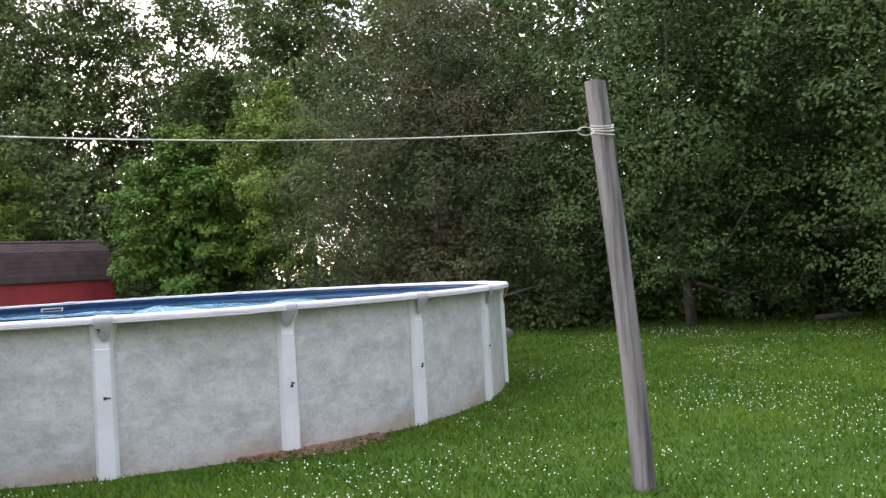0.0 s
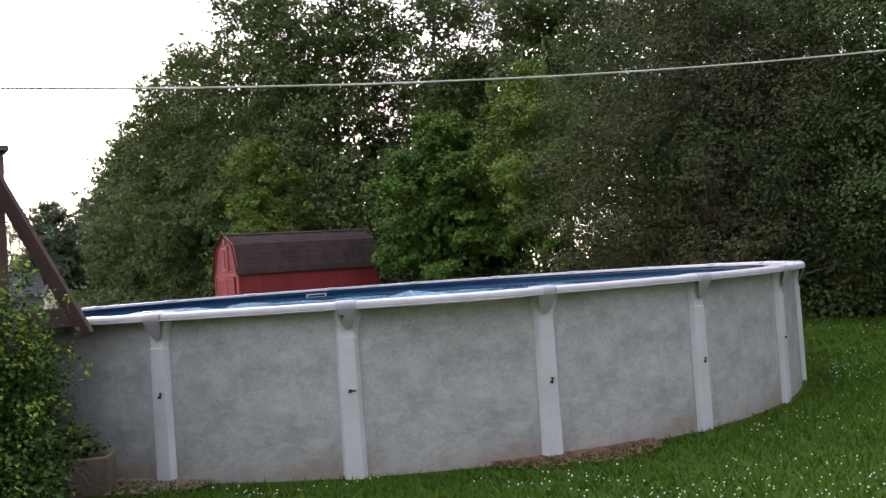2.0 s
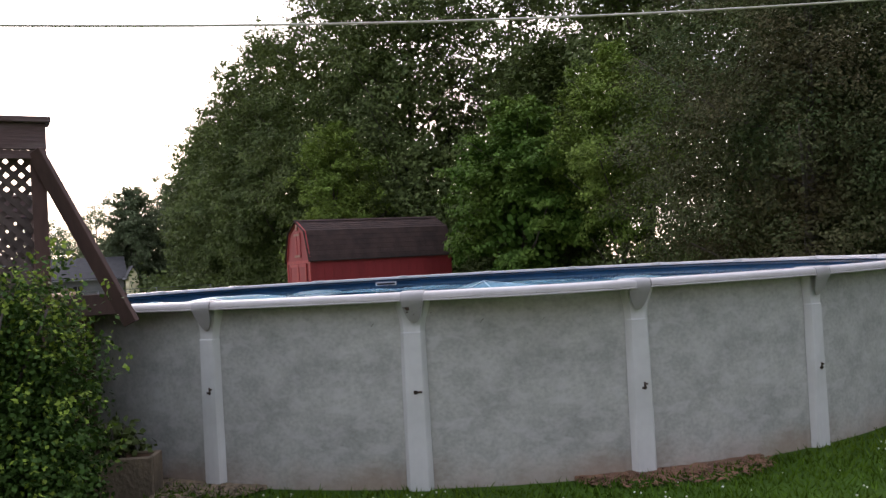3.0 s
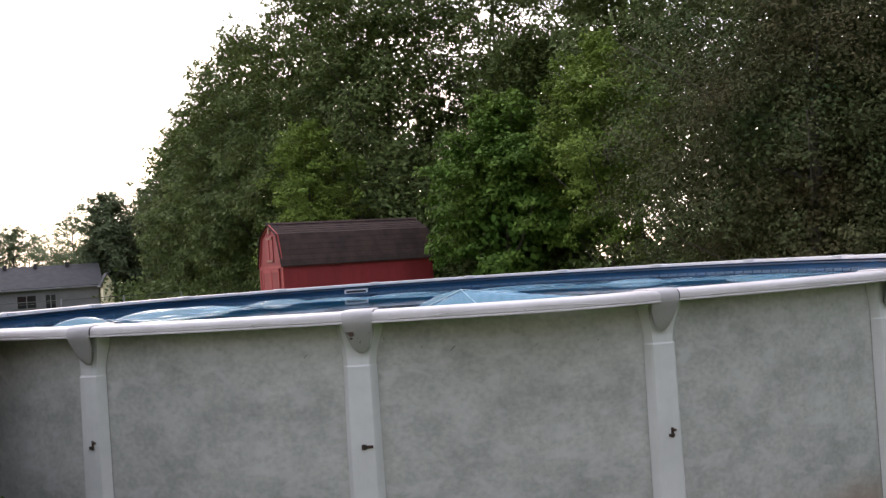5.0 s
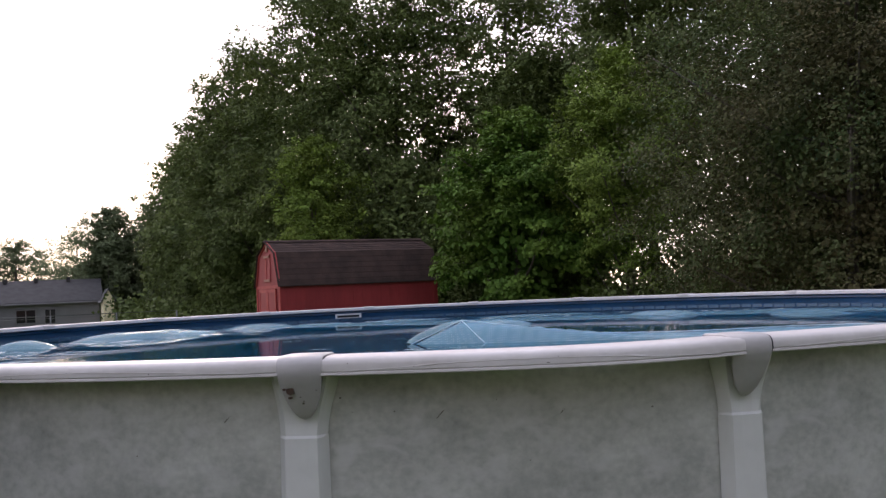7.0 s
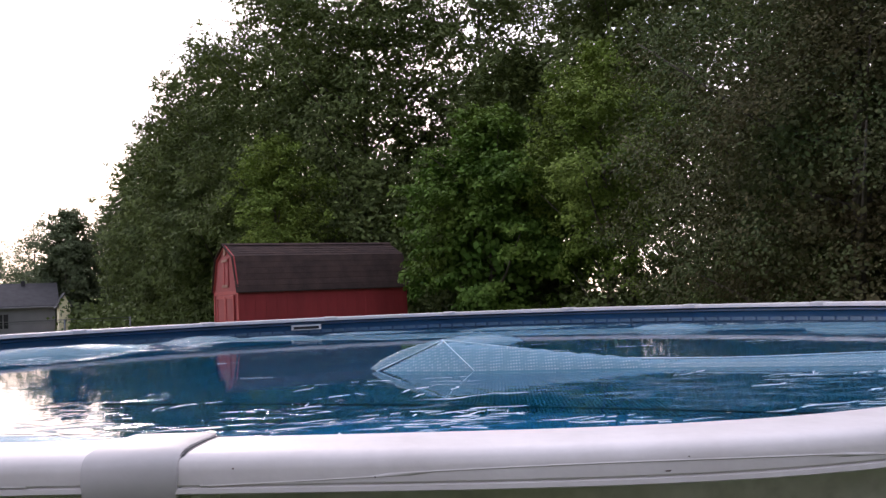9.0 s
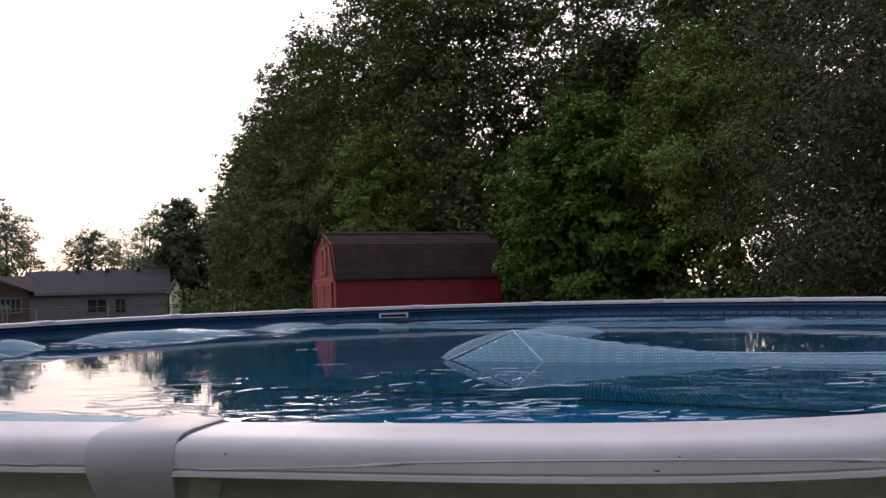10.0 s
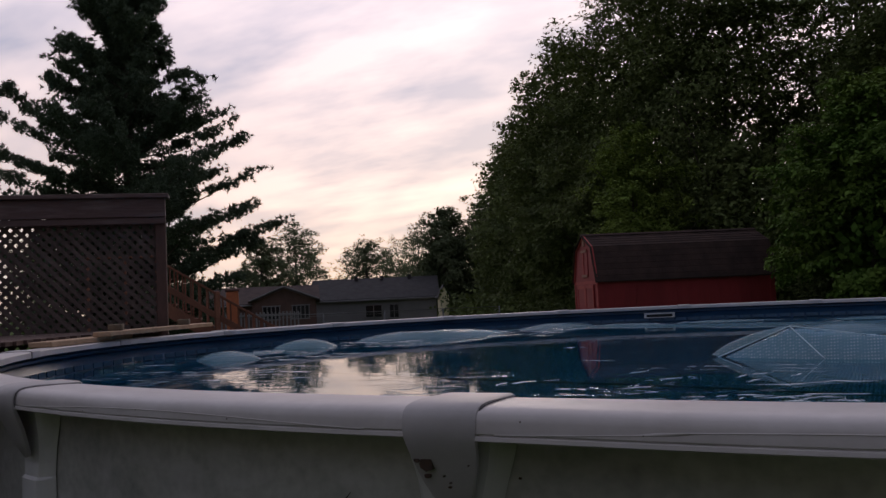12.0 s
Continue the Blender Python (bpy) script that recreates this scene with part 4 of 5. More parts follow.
def wet_folds():
    """Thin wavy creases of the film that just break the surface."""
    rng = random.Random(17)
    verts, faces = [], []

    def crease(x, y, turn, length, width):
        n = max(4, int(length / 0.035))
        bend, phase = rng.uniform(-0.9, 0.9), rng.random() * 6
        base = len(verts)
        for i in range(n + 1):
            f = i / n
            a = turn + bend * (f - 0.5) + 0.35 * math.sin(9 * f + phase)
            x += math.cos(a) * length / n
            y += math.sin(a) * length / n
            w = width * (math.sin(math.pi * min(1, max(0, f))) ** 0.6 + 0.04) * (0.65 + 0.6 * rng.random())
            nx, ny = -math.sin(a) * w, math.cos(a) * w
            verts.extend(((x - nx, y - ny, 0.001), (x, y, 0.0012 + w * 0.2), (x + nx, y + ny, 0.001)))
        for i in range(n):
            q = base + 3 * i
            if rng.random() < 0.25:
                continue
            faces.extend(((q, q + 3, q + 4, q + 1), (q + 1, q + 4, q + 5, q + 2)))

    count = 0
    while count < 300:
        r, a = 4.35 * math.sqrt(rng.random()), rng.random() * 2 * math.pi
        x, y = r * math.cos(a), r * math.sin(a)
        near = smooth(-1.7, -2.6, y) * smooth(-1.1, -0.2, x)
        left = 1.5 * smooth(2.5, 3.3, r) * smooth(-1.8, -2.6, x)
        far = 0.5 * smooth(2.6, 3.2, r) * smooth(0.8, 2.0, y)
        calm = 0.05 if x < 0 else 0.16
        patch = noise.noise(Vector((x * 0.9, y * 0.9, 3.0)))
        if rng.random() > max(near, left, far, calm) * (0.55 + 1.1 * patch):
            continue
        turn = rng.gauss(0.12, 0.22) if not near > 0.3 else rng.gauss(0.5, 0.3)
        long = rng.uniform(0.08, 0.34) * (1.25 if near > 0.3 else 1)
        wide = rng.uniform(0.0016, 0.0048) * (1.9 if near > 0.3 else 1.0 if r < 3 else 1.2)
        crease(x, y, turn, long, wide)
        if near > 0.3:
            for _ in range(rng.randrange(3)):
                crease(x + rng.uniform(-0.1, 0.2), y + rng.uniform(-0.08, 0.08), turn + rng.gauss(0, 0.5), long * rng.uniform(0.3, 0.8), wide * 0.8)
        count += 1
    return mesh_of("creases", verts, faces, M_FOLD, True)


tagged(obj("creases", wet_folds(), cover), "thin wet creases of the film", kind="stuff")

# ---- red barn shed ----
barn = thing("garden_shed", "red wooden barn shed with a dark gambrel roof", "shed", pose(-6.25, 16.64, -0.05, 0, 0, math.degrees(math.atan2(2.64, 4.18))))
BL, BW, BE, BB, BR, BI = 4.94, 2.56, 1.82, 2.72, 3.09, 0.36


def prism_bm(poly, x0, x1):
    """A polygon in the y-z plane drawn out along x."""
    bm = bmesh.new()
    a = [bm.verts.new((x0, y, z)) for y, z in poly]
    b = [bm.verts.new((x1, y, z)) for y, z in poly]
    bm.faces.new(a); bm.faces.new(b[::-1])
    for i in range(len(poly)):
        j = (i + 1) % len(poly)
        bm.faces.new((a[j], a[i], b[i], b[j]))
    bmesh.ops.recalc_face_normals(bm, faces=bm.faces[:])
    return bm


part("body", prism_bm([(0, 0), (BW, 0), (BW, BE), (BW - BI, BB), (BW / 2, BR), (BI, BB), (0, BE)], 0, BL), M_BARN, barn)
for i in range(17):
    x = 0.15 + i * 0.29
    part("batten", box_bm(x, -0.012, 0.02, x + 0.035, -0.0005, BE - 0.02, 0), M_BARN, barn)
# roof courses laid from the eave up
for side in (0, 1):
    for (y0, z0, y1, z1, n) in ((-0.07, BE - 0.07, BI, BB, 6), (BI, BB, BW / 2, BR, 5)):
        for i in range(n):
            f0, f1 = i / n, min(1.0, (i + 1.25) / n)
            a = (y0 + (y1 - y0) * f0, z0 + (z1 - z0) * f0 + 0.042)
            b = (y0 + (y1 - y0) * f1, z0 + (z1 - z0) * f1 + 0.028)
            poly = [a, b, (b[0], b[1] - 0.02), (a[0], a[1] - 0.03)]
            if side:
                poly = [(BW - y, z) for y, z in poly]
            part("shingle_course", prism_bm(poly, -0.09, BL + 0.09), M_SHINGLE, barn)
part("ridge_cap", prism_bm([(BW / 2 - 0.12, BR + 0.02), (BW / 2, BR + 0.075), (BW / 2 + 0.12, BR + 0.02), (BW / 2, BR + 0.04)], -0.1, BL + 0.1), M_SHINGLE, barn)
# gable end: rake boards, double door, hatch
for a, b in (((0, BE), (BI, BB)), ((BI, BB), (BW / 2, BR)), ((BW - BI, BB), (BW / 2, BR)), ((BW, BE), (BW - BI, BB))):
    part("rake_board", bar_bm((-0.02, *a), (-0.02, *b), 0.09, 0.03, up=(1, 0, 0)), M_BARNTRIM, barn)
for y in (0.04, BW - 0.04):
    part("corner_board", box_bm(-0.028, y - 0.05, 0, -0.001, y + 0.05, BE, 0.003), M_BARNTRIM, barn)
part("belt_board", box_bm(-0.026, 0.1, BE - 0.09, -0.001, BW - 0.1, BE, 0.003), M_BARNTRIM, barn)
for y0 in (0.38, 1.29):
    door = part("door", box_bm(-0.03, y0, 0.06, -0.002, y0 + 0.89, BE - 0.1, 0.004), M_BARN, barn, "red plank door")
    for y in (y0 + 0.0, y0 + 0.80):
        part("stile", box_bm(-0.048, y, 0.07, -0.031, y + 0.09, BE - 0.11, 0.003), M_BARNTRIM, door)
    for z in (0.07, 0.85, BE - 0.2):
        part("rail", box_bm(-0.046, y0 + 0.091, z, -0.031, y0 + 0.799, z + 0.09, 0.003), M_BARNTRIM, door)
hatch = part("hatch", box_bm(-0.025, BW / 2 - 0.34, BE + 0.12, -0.002, BW / 2 + 0.34, BB + 0.02, 0.004), M_BARN, barn, "red loft hatch")
part("hatch_frame", box_bm(-0.045, BW / 2 - 0.30, BE + 0.12, -0.026, BW / 2 + 0.30, BE + 0.19, 0.003), M_RUST, hatch)
part("hatch_frame", box_bm(-0.045, BW / 2 - 0.30, BB - 0.08, -0.026, BW / 2 + 0.30, BB - 0.01, 0.003), M_RUST, hatch)
part("hatch_frame", box_bm(-0.045, BW / 2 + 0.02, BE + 0.20, -0.026, BW / 2 + 0.10, BB - 0.09, 0.003), M_BARNTRIM, hatch)
part("peak_vent", box_bm(-0.04, BW / 2 - 0.1, BB + 0.1, -0.002, BW / 2 + 0.1, BB + 0.28, 0.01), M_RUST, barn)


# ---- deck and lattice screens ----
def clip_segment(p, d, w, h):
    """The stretch of the line p + t d that lies in the rectangle 0..w, 0..h."""
    t0, t1 = -1e9, 1e9
    for pc, dc, lim in ((p[0], d[0], w), (p[1], d[1], h)):
        a, b = (0 - pc) / dc, (lim - pc) / dc
        t0, t1 = max(t0, min(a, b)), min(t1, max(a, b))
    return (t0, t1) if t1 - t0 > 0.03 else None


def lattice_screen(base, direction, length, z0, z1, label, pitch=0.085, middle=()):
    d = Vector((*direction, 0)).normalized()
    turn = math.degrees(math.atan2(d.y, d.x))
    root = thing("lattice_screen", label, "lattice screen", pose(base[0], base[1], 0, 0, 0, turn), group="screens of the deck")
    part("post", box_bm(-0.045, -0.045, 0.0, 0.045, 0.045, z1 - 0.04, 0.004), M_DECK, root)
    part("post", box_bm(length - 0.045, -0.045, 0.0, length + 0.045, 0.045, z1 - 0.04, 0.004), M_DECK, root)
    for x in middle:
        part("post", box_bm(x - 0.03, -0.045, z0, x + 0.03, 0.028, z1 - 0.2, 0.004), M_DECK, root)
    part("top_beam", box_bm(-0.05, 0.047, z1 - 0.21, length + 0.05, 0.085, z1 - 0.04, 0.005), M_BEAM, root, "painted beam with peeling paint")
    part("top_board", box_bm(-0.05, 0.047, z1 - 0.27, length + 0.05, 0.075, z1 - 0.214, 0.004), M_BEAM, root)
    part("cap_board", box_bm(-0.08, -0.08, z1 - 0.038, length + 0.08, 0.12, z1, 0.005), M_BEAM, root)
    part("bottom_rail", box_bm(0.047, -0.02, z0 - 0.08, length - 0.047, 0.02, z0, 0.003), M_DECK, root)
    w, h = length - 0.09, z1 - 0.2 - z0
    for s, y in ((1, 0.006), (-1, -0.006)):
        c = -h if s > 0 else 0.0
        while c < w + (0 if s > 0 else h):
            seg = clip_segment((c, 0.0), (1.0, 1.0 * s) if s > 0 else (-1.0, 1.0), w, h)
            if seg:
                dx = 1.0 if s > 0 else -1.0
                a = (0.045 + c + dx * seg[0], y, z0 + seg[0])
                b = (0.045 + c + dx * seg[1], y, z0 + seg[1])
                part("slat", bar_bm(a, b, 0.036, 0.007, up=(0, 1, 0), bevel=0), M_LATT, root)
            c += pitch * 1.06
    return root


NEAR_POST, FAR_POST = Vector((-2.40, -4.62)), Vector((-5.12, -0.19))
UN, UF = Vector((-0.82, -0.57)).normalized(), Vector((-0.76, -0.65)).normalized()
lattice_screen(NEAR_POST, UN, 2.3, 1.33, 2.50, "dark weathered wooden lattice privacy screen beside a bush")
lattice_screen(FAR_POST, UF, 2.9, 0.40, 2.50, "weathered brown lattice privacy screen with a peeling top beam", middle=(1.42,))

deck = thing("deck", "raised dark-stained wooden deck against the pool", "deck")
corner = Vector((-1.97, -4.36))
span = FAR_POST - corner
DECK_Z = 1.29
n_boards = 34
for i in range(n_boards):
    f = (i + 0.5) / n_boards
    p = corner + span * f
    u = UN.lerp(UF, f).normalized()
    t = 0.0
    while (p + u * t).length < 4.80:
        t += 0.02
    a, b = p + u * t, p + u * 2.6
    part("board", bar_bm((a.x, a.y, DECK_Z - 0.014), (b.x, b.y, DECK_Z - 0.014), span.length / n_boards - 0.008, 0.028, bevel=0), M_DECK, deck)
fa, fb = corner - UN * 0.02, corner + UN * 2.7
part("fascia", bar_bm((fa.x + 0.01, fa.y - 0.05, 1.262), (fb.x, fb.y - 0.05, 1.262), 0.036, 0.14), M_DECK, deck)
for f, t in ((0.04, 0.5), (0.04, 2.5), (0.5, 1.3), (0.5, 2.5), (0.96, 0.3), (0.96, 2.5)):
    p = corner + span * f + UN.lerp(UF, f).normalized() * t
    part("support_post", box_bm(p.x - 0.045, p.y - 0.045, 0, p.x + 0.045, p.y + 0.045, DECK_Z - 0.032, 0.004), M_DECK, deck)
# boards added under the deck to keep its underside dark
for i in range(18):
    p = corner + UN * (0.10 + 0.145 * i)
    part("skirt_board", box_bm(-0.068, -0.011, 0.02, 0.068, 0.011, 1.18, 0.003), M_DECK, deck, m=pose(p.x - 0.45, p.y + 0.62, 0, 0, 0, math.degrees(math.atan2(UN.y, UN.x))))
part("brace", bar_bm((-2.37, -4.70, 2.28), (-1.86, -4.52, 1.13), 0.115, 0.04, up=(-0.3, -0.9, 0)), M_DECK, deck, "slanting brown brace board")

for a, b, w in (((-3.97, -2.36, 1.262), (-4.50, -1.22, 1.262), 0.15), ((-4.16, -1.72, 1.2965), (-4.90, 0.12, 1.3005), 0.13)):
    ob = thing("plank", "light bare wood plank lying over the pool rim", "plank", group="planks at the pool rim")
    part("board", bar_bm(a, b, w, 0.034), M_PLANK, ob)
for x, y, z in ((-4.24, -1.52, 1.3135), (-4.70, -0.37, 1.3165)):
    ob = thing("wood_block", "small tan block on the plank by the rim", "block", pose(x, y, z, 0, 0, 35))
    part("block", box_bm(-0.05, -0.04, 0, 0.05, 0.04, 0.048, 0.006), M_BLOCK, ob)

# ---- clothes line ----
pole = thing("clothesline_pole", "leaning weathered grey square wooden post", "pole", pose(3.36, -6.75, 0))
bm = bmesh.new()
secs = 14
rings = []
for i in range(secs + 1):
    f = i / secs
    cx, cy, z = -0.145 * f ** 1.4 + 0.006 * math.sin(5 * f), 0.04 * f, -0.15 + 2.73 * f
    hw = 0.055 - 0.004 * f
    ring = []
    for k in range(12):
        a = 2 * math.pi * (k + 0.5) / 12 + 0.5
        m = hw / max(abs(math.cos(a - 0.5)), abs(math.sin(a - 0.5))) * (1 + 0.03 * noise.noise(Vector((k * 1.7, z * 4, 3))))
        m = min(m, hw * 1.32)
        ring.append(bm.verts.new((cx + m * math.cos(a), cy + m * math.sin(a), z)))
    rings.append(ring)
for i in range(secs):
    for k in range(12):
        bm.faces.new((rings[i][k], rings[i][(k + 1) % 12], rings[i + 1][(k + 1) % 12], rings[i + 1][k]))
bm.faces.new(rings[-1]); bm.faces.new(rings[0][::-1])
part("post", bm, M_GREYWOOD, pole)
for i, (z, s) in enumerate(((2.27, 0.0), (2.285, 0.3), (2.25, -0.4), (2.30, 0.2))):
    pts = []
    for k in range(17):
        a = 2 * math.pi * k / 16
        pts.append((-0.122 + 0.072 * math.cos(a), 0.036 + 0.072 * math.sin(a), z + 0.018 * math.sin(a + s) + 0.006 * s))
    obj("rope_wrap", tube_mesh("rope_wrap", pts, [0.0035] * 17, M_ROPE, 5), pole, None, "pale rope wound round the post")
pts = [(-0.19 - 0.055 * (1 - math.cos(2 * math.pi * k / 14)) , 0.02, 2.262 + 0.026 * math.sin(2 * math.pi * k / 14)) for k in range(15)]
obj("rope_loop", tube_mesh("rope_loop", pts, [0.0035] * 15, M_ROPE, 5), pole)
pts = []
A, B = Vector((3.085, -6.73, 2.270)), Vector((-4.5, -8.46, 2.519))
for k in range(41):
    f = k / 40
    p = A.lerp(B, f)
    p.z -= 0.222 * 4 * f * (1 - f)
    pts.append(p)
line = thing("clothesline", "thin pale cord tied to the wooden post", "cord")
obj("cord", tube_mesh("cord", pts, [0.0038] * 41, M_ROPE, 6), line)

# ---- beds at the pool's foot ----
def soil_bed(name, label, a0, a1, width, seed, mat):
    rng = random.Random(seed)
    root = thing(name, label, "soil")
    verts, faces = [], []
    n, m = 26, 6
    for i in range(n + 1):
        f = i / n
        a = radians(-90 + a0 + (a1 - a0) * f)
        wd = width * (math.sin(math.pi * f) ** 0.5 if 0 < f < 1 else 0.02) * (0.8 + 0.4 * noise.noise(Vector((f * 6, seed, 0))))
        for j in range(m + 1):
            g = j / m
            r = R_WALL + 0.012 + wd * g
            z = 0.026 * math.sin(math.pi * min(1, g + 0.25)) * (1 - g) + 0.012 * noise.noise(Vector((f * 20, g * 6, seed))) + 0.012 * (1 - g) - 0.012 * g
            verts.append((r * math.cos(a), r * math.sin(a), z))
    for i in range(n):
        for j in range(m):
            q = i * (m + 1) + j
            faces.append((q, q + 1, q + m + 2, q + m + 1))
    obj("soil", mesh_of("soil", verts, faces, mat, True), root)
    cv, cf = [], []
    for _ in range(420):
        f = rng.random()
        a = radians(-90 + a0 + (a1 - a0) * f)
        r = R_WALL + 0.03 + width * rng.random() * 1.25 * math.sin(math.pi * f) ** 0.4
        c = Vector((r * math.cos(a), r * math.sin(a), 0.012 + 0.02 * rng.random()))
        s = 0.008 + 0.014 * rng.random()
        q = Euler((rng.gauss(0, 0.3), rng.gauss(0, 0.3), rng.random() * 6)).to_matrix()
        b = len(cv)
        for v in ((-1.6, 0, 0), (0, 0.7, 0.1), (1.6, 0, 0), (0, -0.7, 0.1), (0, 0, 0.45)):
            cv.append(c + q @ Vector(v) * s)
        cf += [(b, b + 1, b + 4), (b + 1, b + 2, b + 4), (b + 2, b + 3, b + 4), (b + 3, b, b + 4), (b + 3, b + 2, b + 1, b)]
    tagged(obj("litter", mesh_of("litter", cv, cf, mat), root), kind="stuff")
    return root


soil_bed("soil_patch", "bare reddish-brown soil along the pool's foot", 12.2, 29.0, 0.30, 3, M_SOIL)
soil_bed("leaf_litter", "brown leaf litter and gravel at the pool's foot", -26.0, -13.0, 0.34, 5, M_MULCH)

box = thing("planter_box", "rough tan block planter box by the pool wall", "planter", pose(-1.96, -4.53, 0, 0, 0, 8) @ Matrix.Diagonal((0.82, 0.82, 1.08, 1)))
part("side", box_bm(-0.27, -0.14, 0, 0.27, -0.10, 0.25, 0.008), M_BLOCK, box)
part("side", box_bm(-0.27, 0.10, 0, 0.27, 0.14, 0.25, 0.008), M_BLOCK, box)
part("end", box_bm(-0.27, -0.098, 0, -0.23, 0.098, 0.25, 0.008), M_BLOCK, box)
part("end", box_bm(0.23, -0.098, 0, 0.27, 0.098, 0.25, 0.008), M_BLOCK, box)
part("soil", box_bm(-0.228, -0.097, 0.02, 0.228, 0.097, 0.235, 0.004), M_SOIL, box)
shrub("planter_plant", "low dark green plant growing in the planter box", -2.02, -4.52, 0.17, 0.08, 0.32, L_DARK, 41, sprays=70, leaf=0.06, ground=0.22, category="plant")
shrub("garden_bush", "dense dark green bush before the deck with bright shoots, top light in their colour", -2.42, -5.52, 0.96, 0.82, 1.70, L_BUSH, 21, sprays=8200, leaf=0.036, per=8, category="bush", taper=0.26, tips=L_TIPS)
# second bush, added outside the view to cast shade on the pool wall
shrub("garden_bush", "dense dark green bush added out of view to shade the pool wall", -3.95, -5.55, 0.95, 0.8, 1.75, L_BUSH, 22, sprays=2600, leaf=0.05, per=8, category="bush", taper=0.1, tips=L_TIPS)

# ---- trees ----
tree("maple_tree", "bright green maple tree beside the red shed", 0.5, 17.9, 6.6, 2.5, 0.3, L_MAPLE, 11, count=46000, leaf=0.135, trunk=0.14, boughs=90, flat=0.13, core=2200)
tree("crab_apple_tree", "broad brownish-green tree at the lawn's edge", 6.4, 8.4, 8.2, 4.0, 0.4, L_CRAB, 12, count=125000, leaf=0.062, trunk=0.17, boughs=210, fork=0.16, bough=0.27, core=11000)
tree("light_green_tree", "slender yellow-green tree between the maple and its neighbour", 3.2, 15.6, 7.6, 2.1, 1.9, L_LIGHT, 13, count=36000, leaf=0.095, trunk=0.10, boughs=90)
tree("light_green_tree", "yellowish-green young tree behind the shed", -7.2, 24.5, 7.4, 2.3, 0.2, L_LIGHT, 14, count=30000, leaf=0.12, trunk=0.13, boughs=90)
tree("shade_tree", "dark green tree with a pale trunk at the lawn's edge", 10.3, 4.1, 9.5, 3.9, 0.9, L_DIM, 15, count=95000, leaf=0.075, trunk=0.10, fork=0.2, boughs=180, bough=0.27, core=7000)
tree("shade_tree", "dark green tree at the lawn's edge", 13.6, 1.2, 11.0, 4.0, 1.0, L_DIM, 16, count=70000, leaf=0.085, trunk=0.18, boughs=130, core=3500)
for i, (x, y, h, r, z0, mat, n, lf, th) in enumerate((
        (10.5, 11.5, 15.0, 4.8, 0.8, L_DARK, 62000, 0.13, 0.12), (8.4, 20.5, 16.5, 5.0, 1.0, L_DARK, 58000, 0.15, 0.15), (5.0, 23.5, 15.5, 4.2, 3.4, L_DARK, 56000, 0.15, 0.1), (1.4, 25.0, 10.0, 3.2, 0.6, L_DARK, 40000, 0.15, 0.0),
        (0.4, 29.0, 17.8, 5.0, 1.0, L_DARK, 70000, 0.16, 0.10), (-4.4, 29.0, 16.8, 4.8, 0.6, L_DARK, 66000, 0.17, 0.12), (-8.7, 32.5, 16.5, 4.4, 0.4, L_DARK, 66000, 0.18, 0.0), (-13.7, 38.5, 15.0, 4.4, 0.4, L_DARK, 62000, 0.19, 0.0),
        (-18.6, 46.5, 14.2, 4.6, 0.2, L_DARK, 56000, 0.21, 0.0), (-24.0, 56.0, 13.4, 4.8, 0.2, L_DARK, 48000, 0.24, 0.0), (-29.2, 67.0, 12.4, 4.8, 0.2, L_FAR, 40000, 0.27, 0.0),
        (-36.2, 79.0, 11.4, 4.8, 0.2, L_FAR, 32000, 0.3, 0.0), (-35.0, 64.0, 9.8, 3.1, 0.2, L_FAR, 26000, 0.24, 0.0), (15.0, 6.8, 14.0, 4.7, 1.0, L_DARK, 52000, 0.13, 0.2), (17.8, 0.5, 13.5, 4.6, 1.0, L_DIM, 46000, 0.13, 0.2),
        (18.6, -5.5, 12.5, 4.5, 1.0, L_DARK, 40000, 0.13, 0.1), (13.5, 19.0, 17.0, 5.2, 0.8, L_DARK, 46000, 0.17, 0.3), (20.5, 11.0, 16.0, 5.2, 0.8, L_DARK, 40000, 0.17, 0.2))):
    tree("woodland_tree", "tall dark green broadleaf tree in the tree line", x, y, h, r, z0, mat, 30 + i, count=n, leaf=lf, kite=False, trunk=0.2, boughs=190, bough=0.27, thin=th, core=2000, squash=0.7)

rng_u = random.Random(8)
for i in range(30):
    f = i / 29
    x, y = (14.5 - 25 * f, 4.5 + 26 * f ** 1.1) if i % 2 else (15.5 - 22 * f, 7.5 + 22 * f)
    if math.hypot(x + 4.5, y - 18.5) < 4.2:
        continue
    shrub("undergrowth_bush", "tangled green undergrowth beneath the trees", x, y, 1.5, 1.1, 1.2 + rng_u.random() * 1.6, (L_UNDER, L_DARK, L_DIM)[i % 3], 60 + i, sprays=470, leaf=0.135, per=5, group="undergrowth")


def thicket(line, n, height, seed, leaf):
    """Brush and low boughs without number along a line."""
    rng = np.random.default_rng(seed)
    line = np.array(line, float)
    seg = rng.integers(0, len(line) - 1, n)
    f = rng.random((n, 1))
    p = line[seg] * (1 - f) + line[seg + 1] * f + rng.normal(0, 0.9, (n, 2))
    top = height * (0.7 + 0.25 * np.sin(p[:, 0] * 0.8) + 0.2 * np.sin(p[:, 1] * 1.1))
    z = rng.random(n) ** 0.9 * top
    c = np.column_stack([p, z + 0.1])
    out = np.tile(np.array([-0.3, -0.8, 0.2]), (n, 1))
    return quads_mesh("thicket", leaf_sprays(rng, c, out, 6, leaf, 0.9), L_DARK)


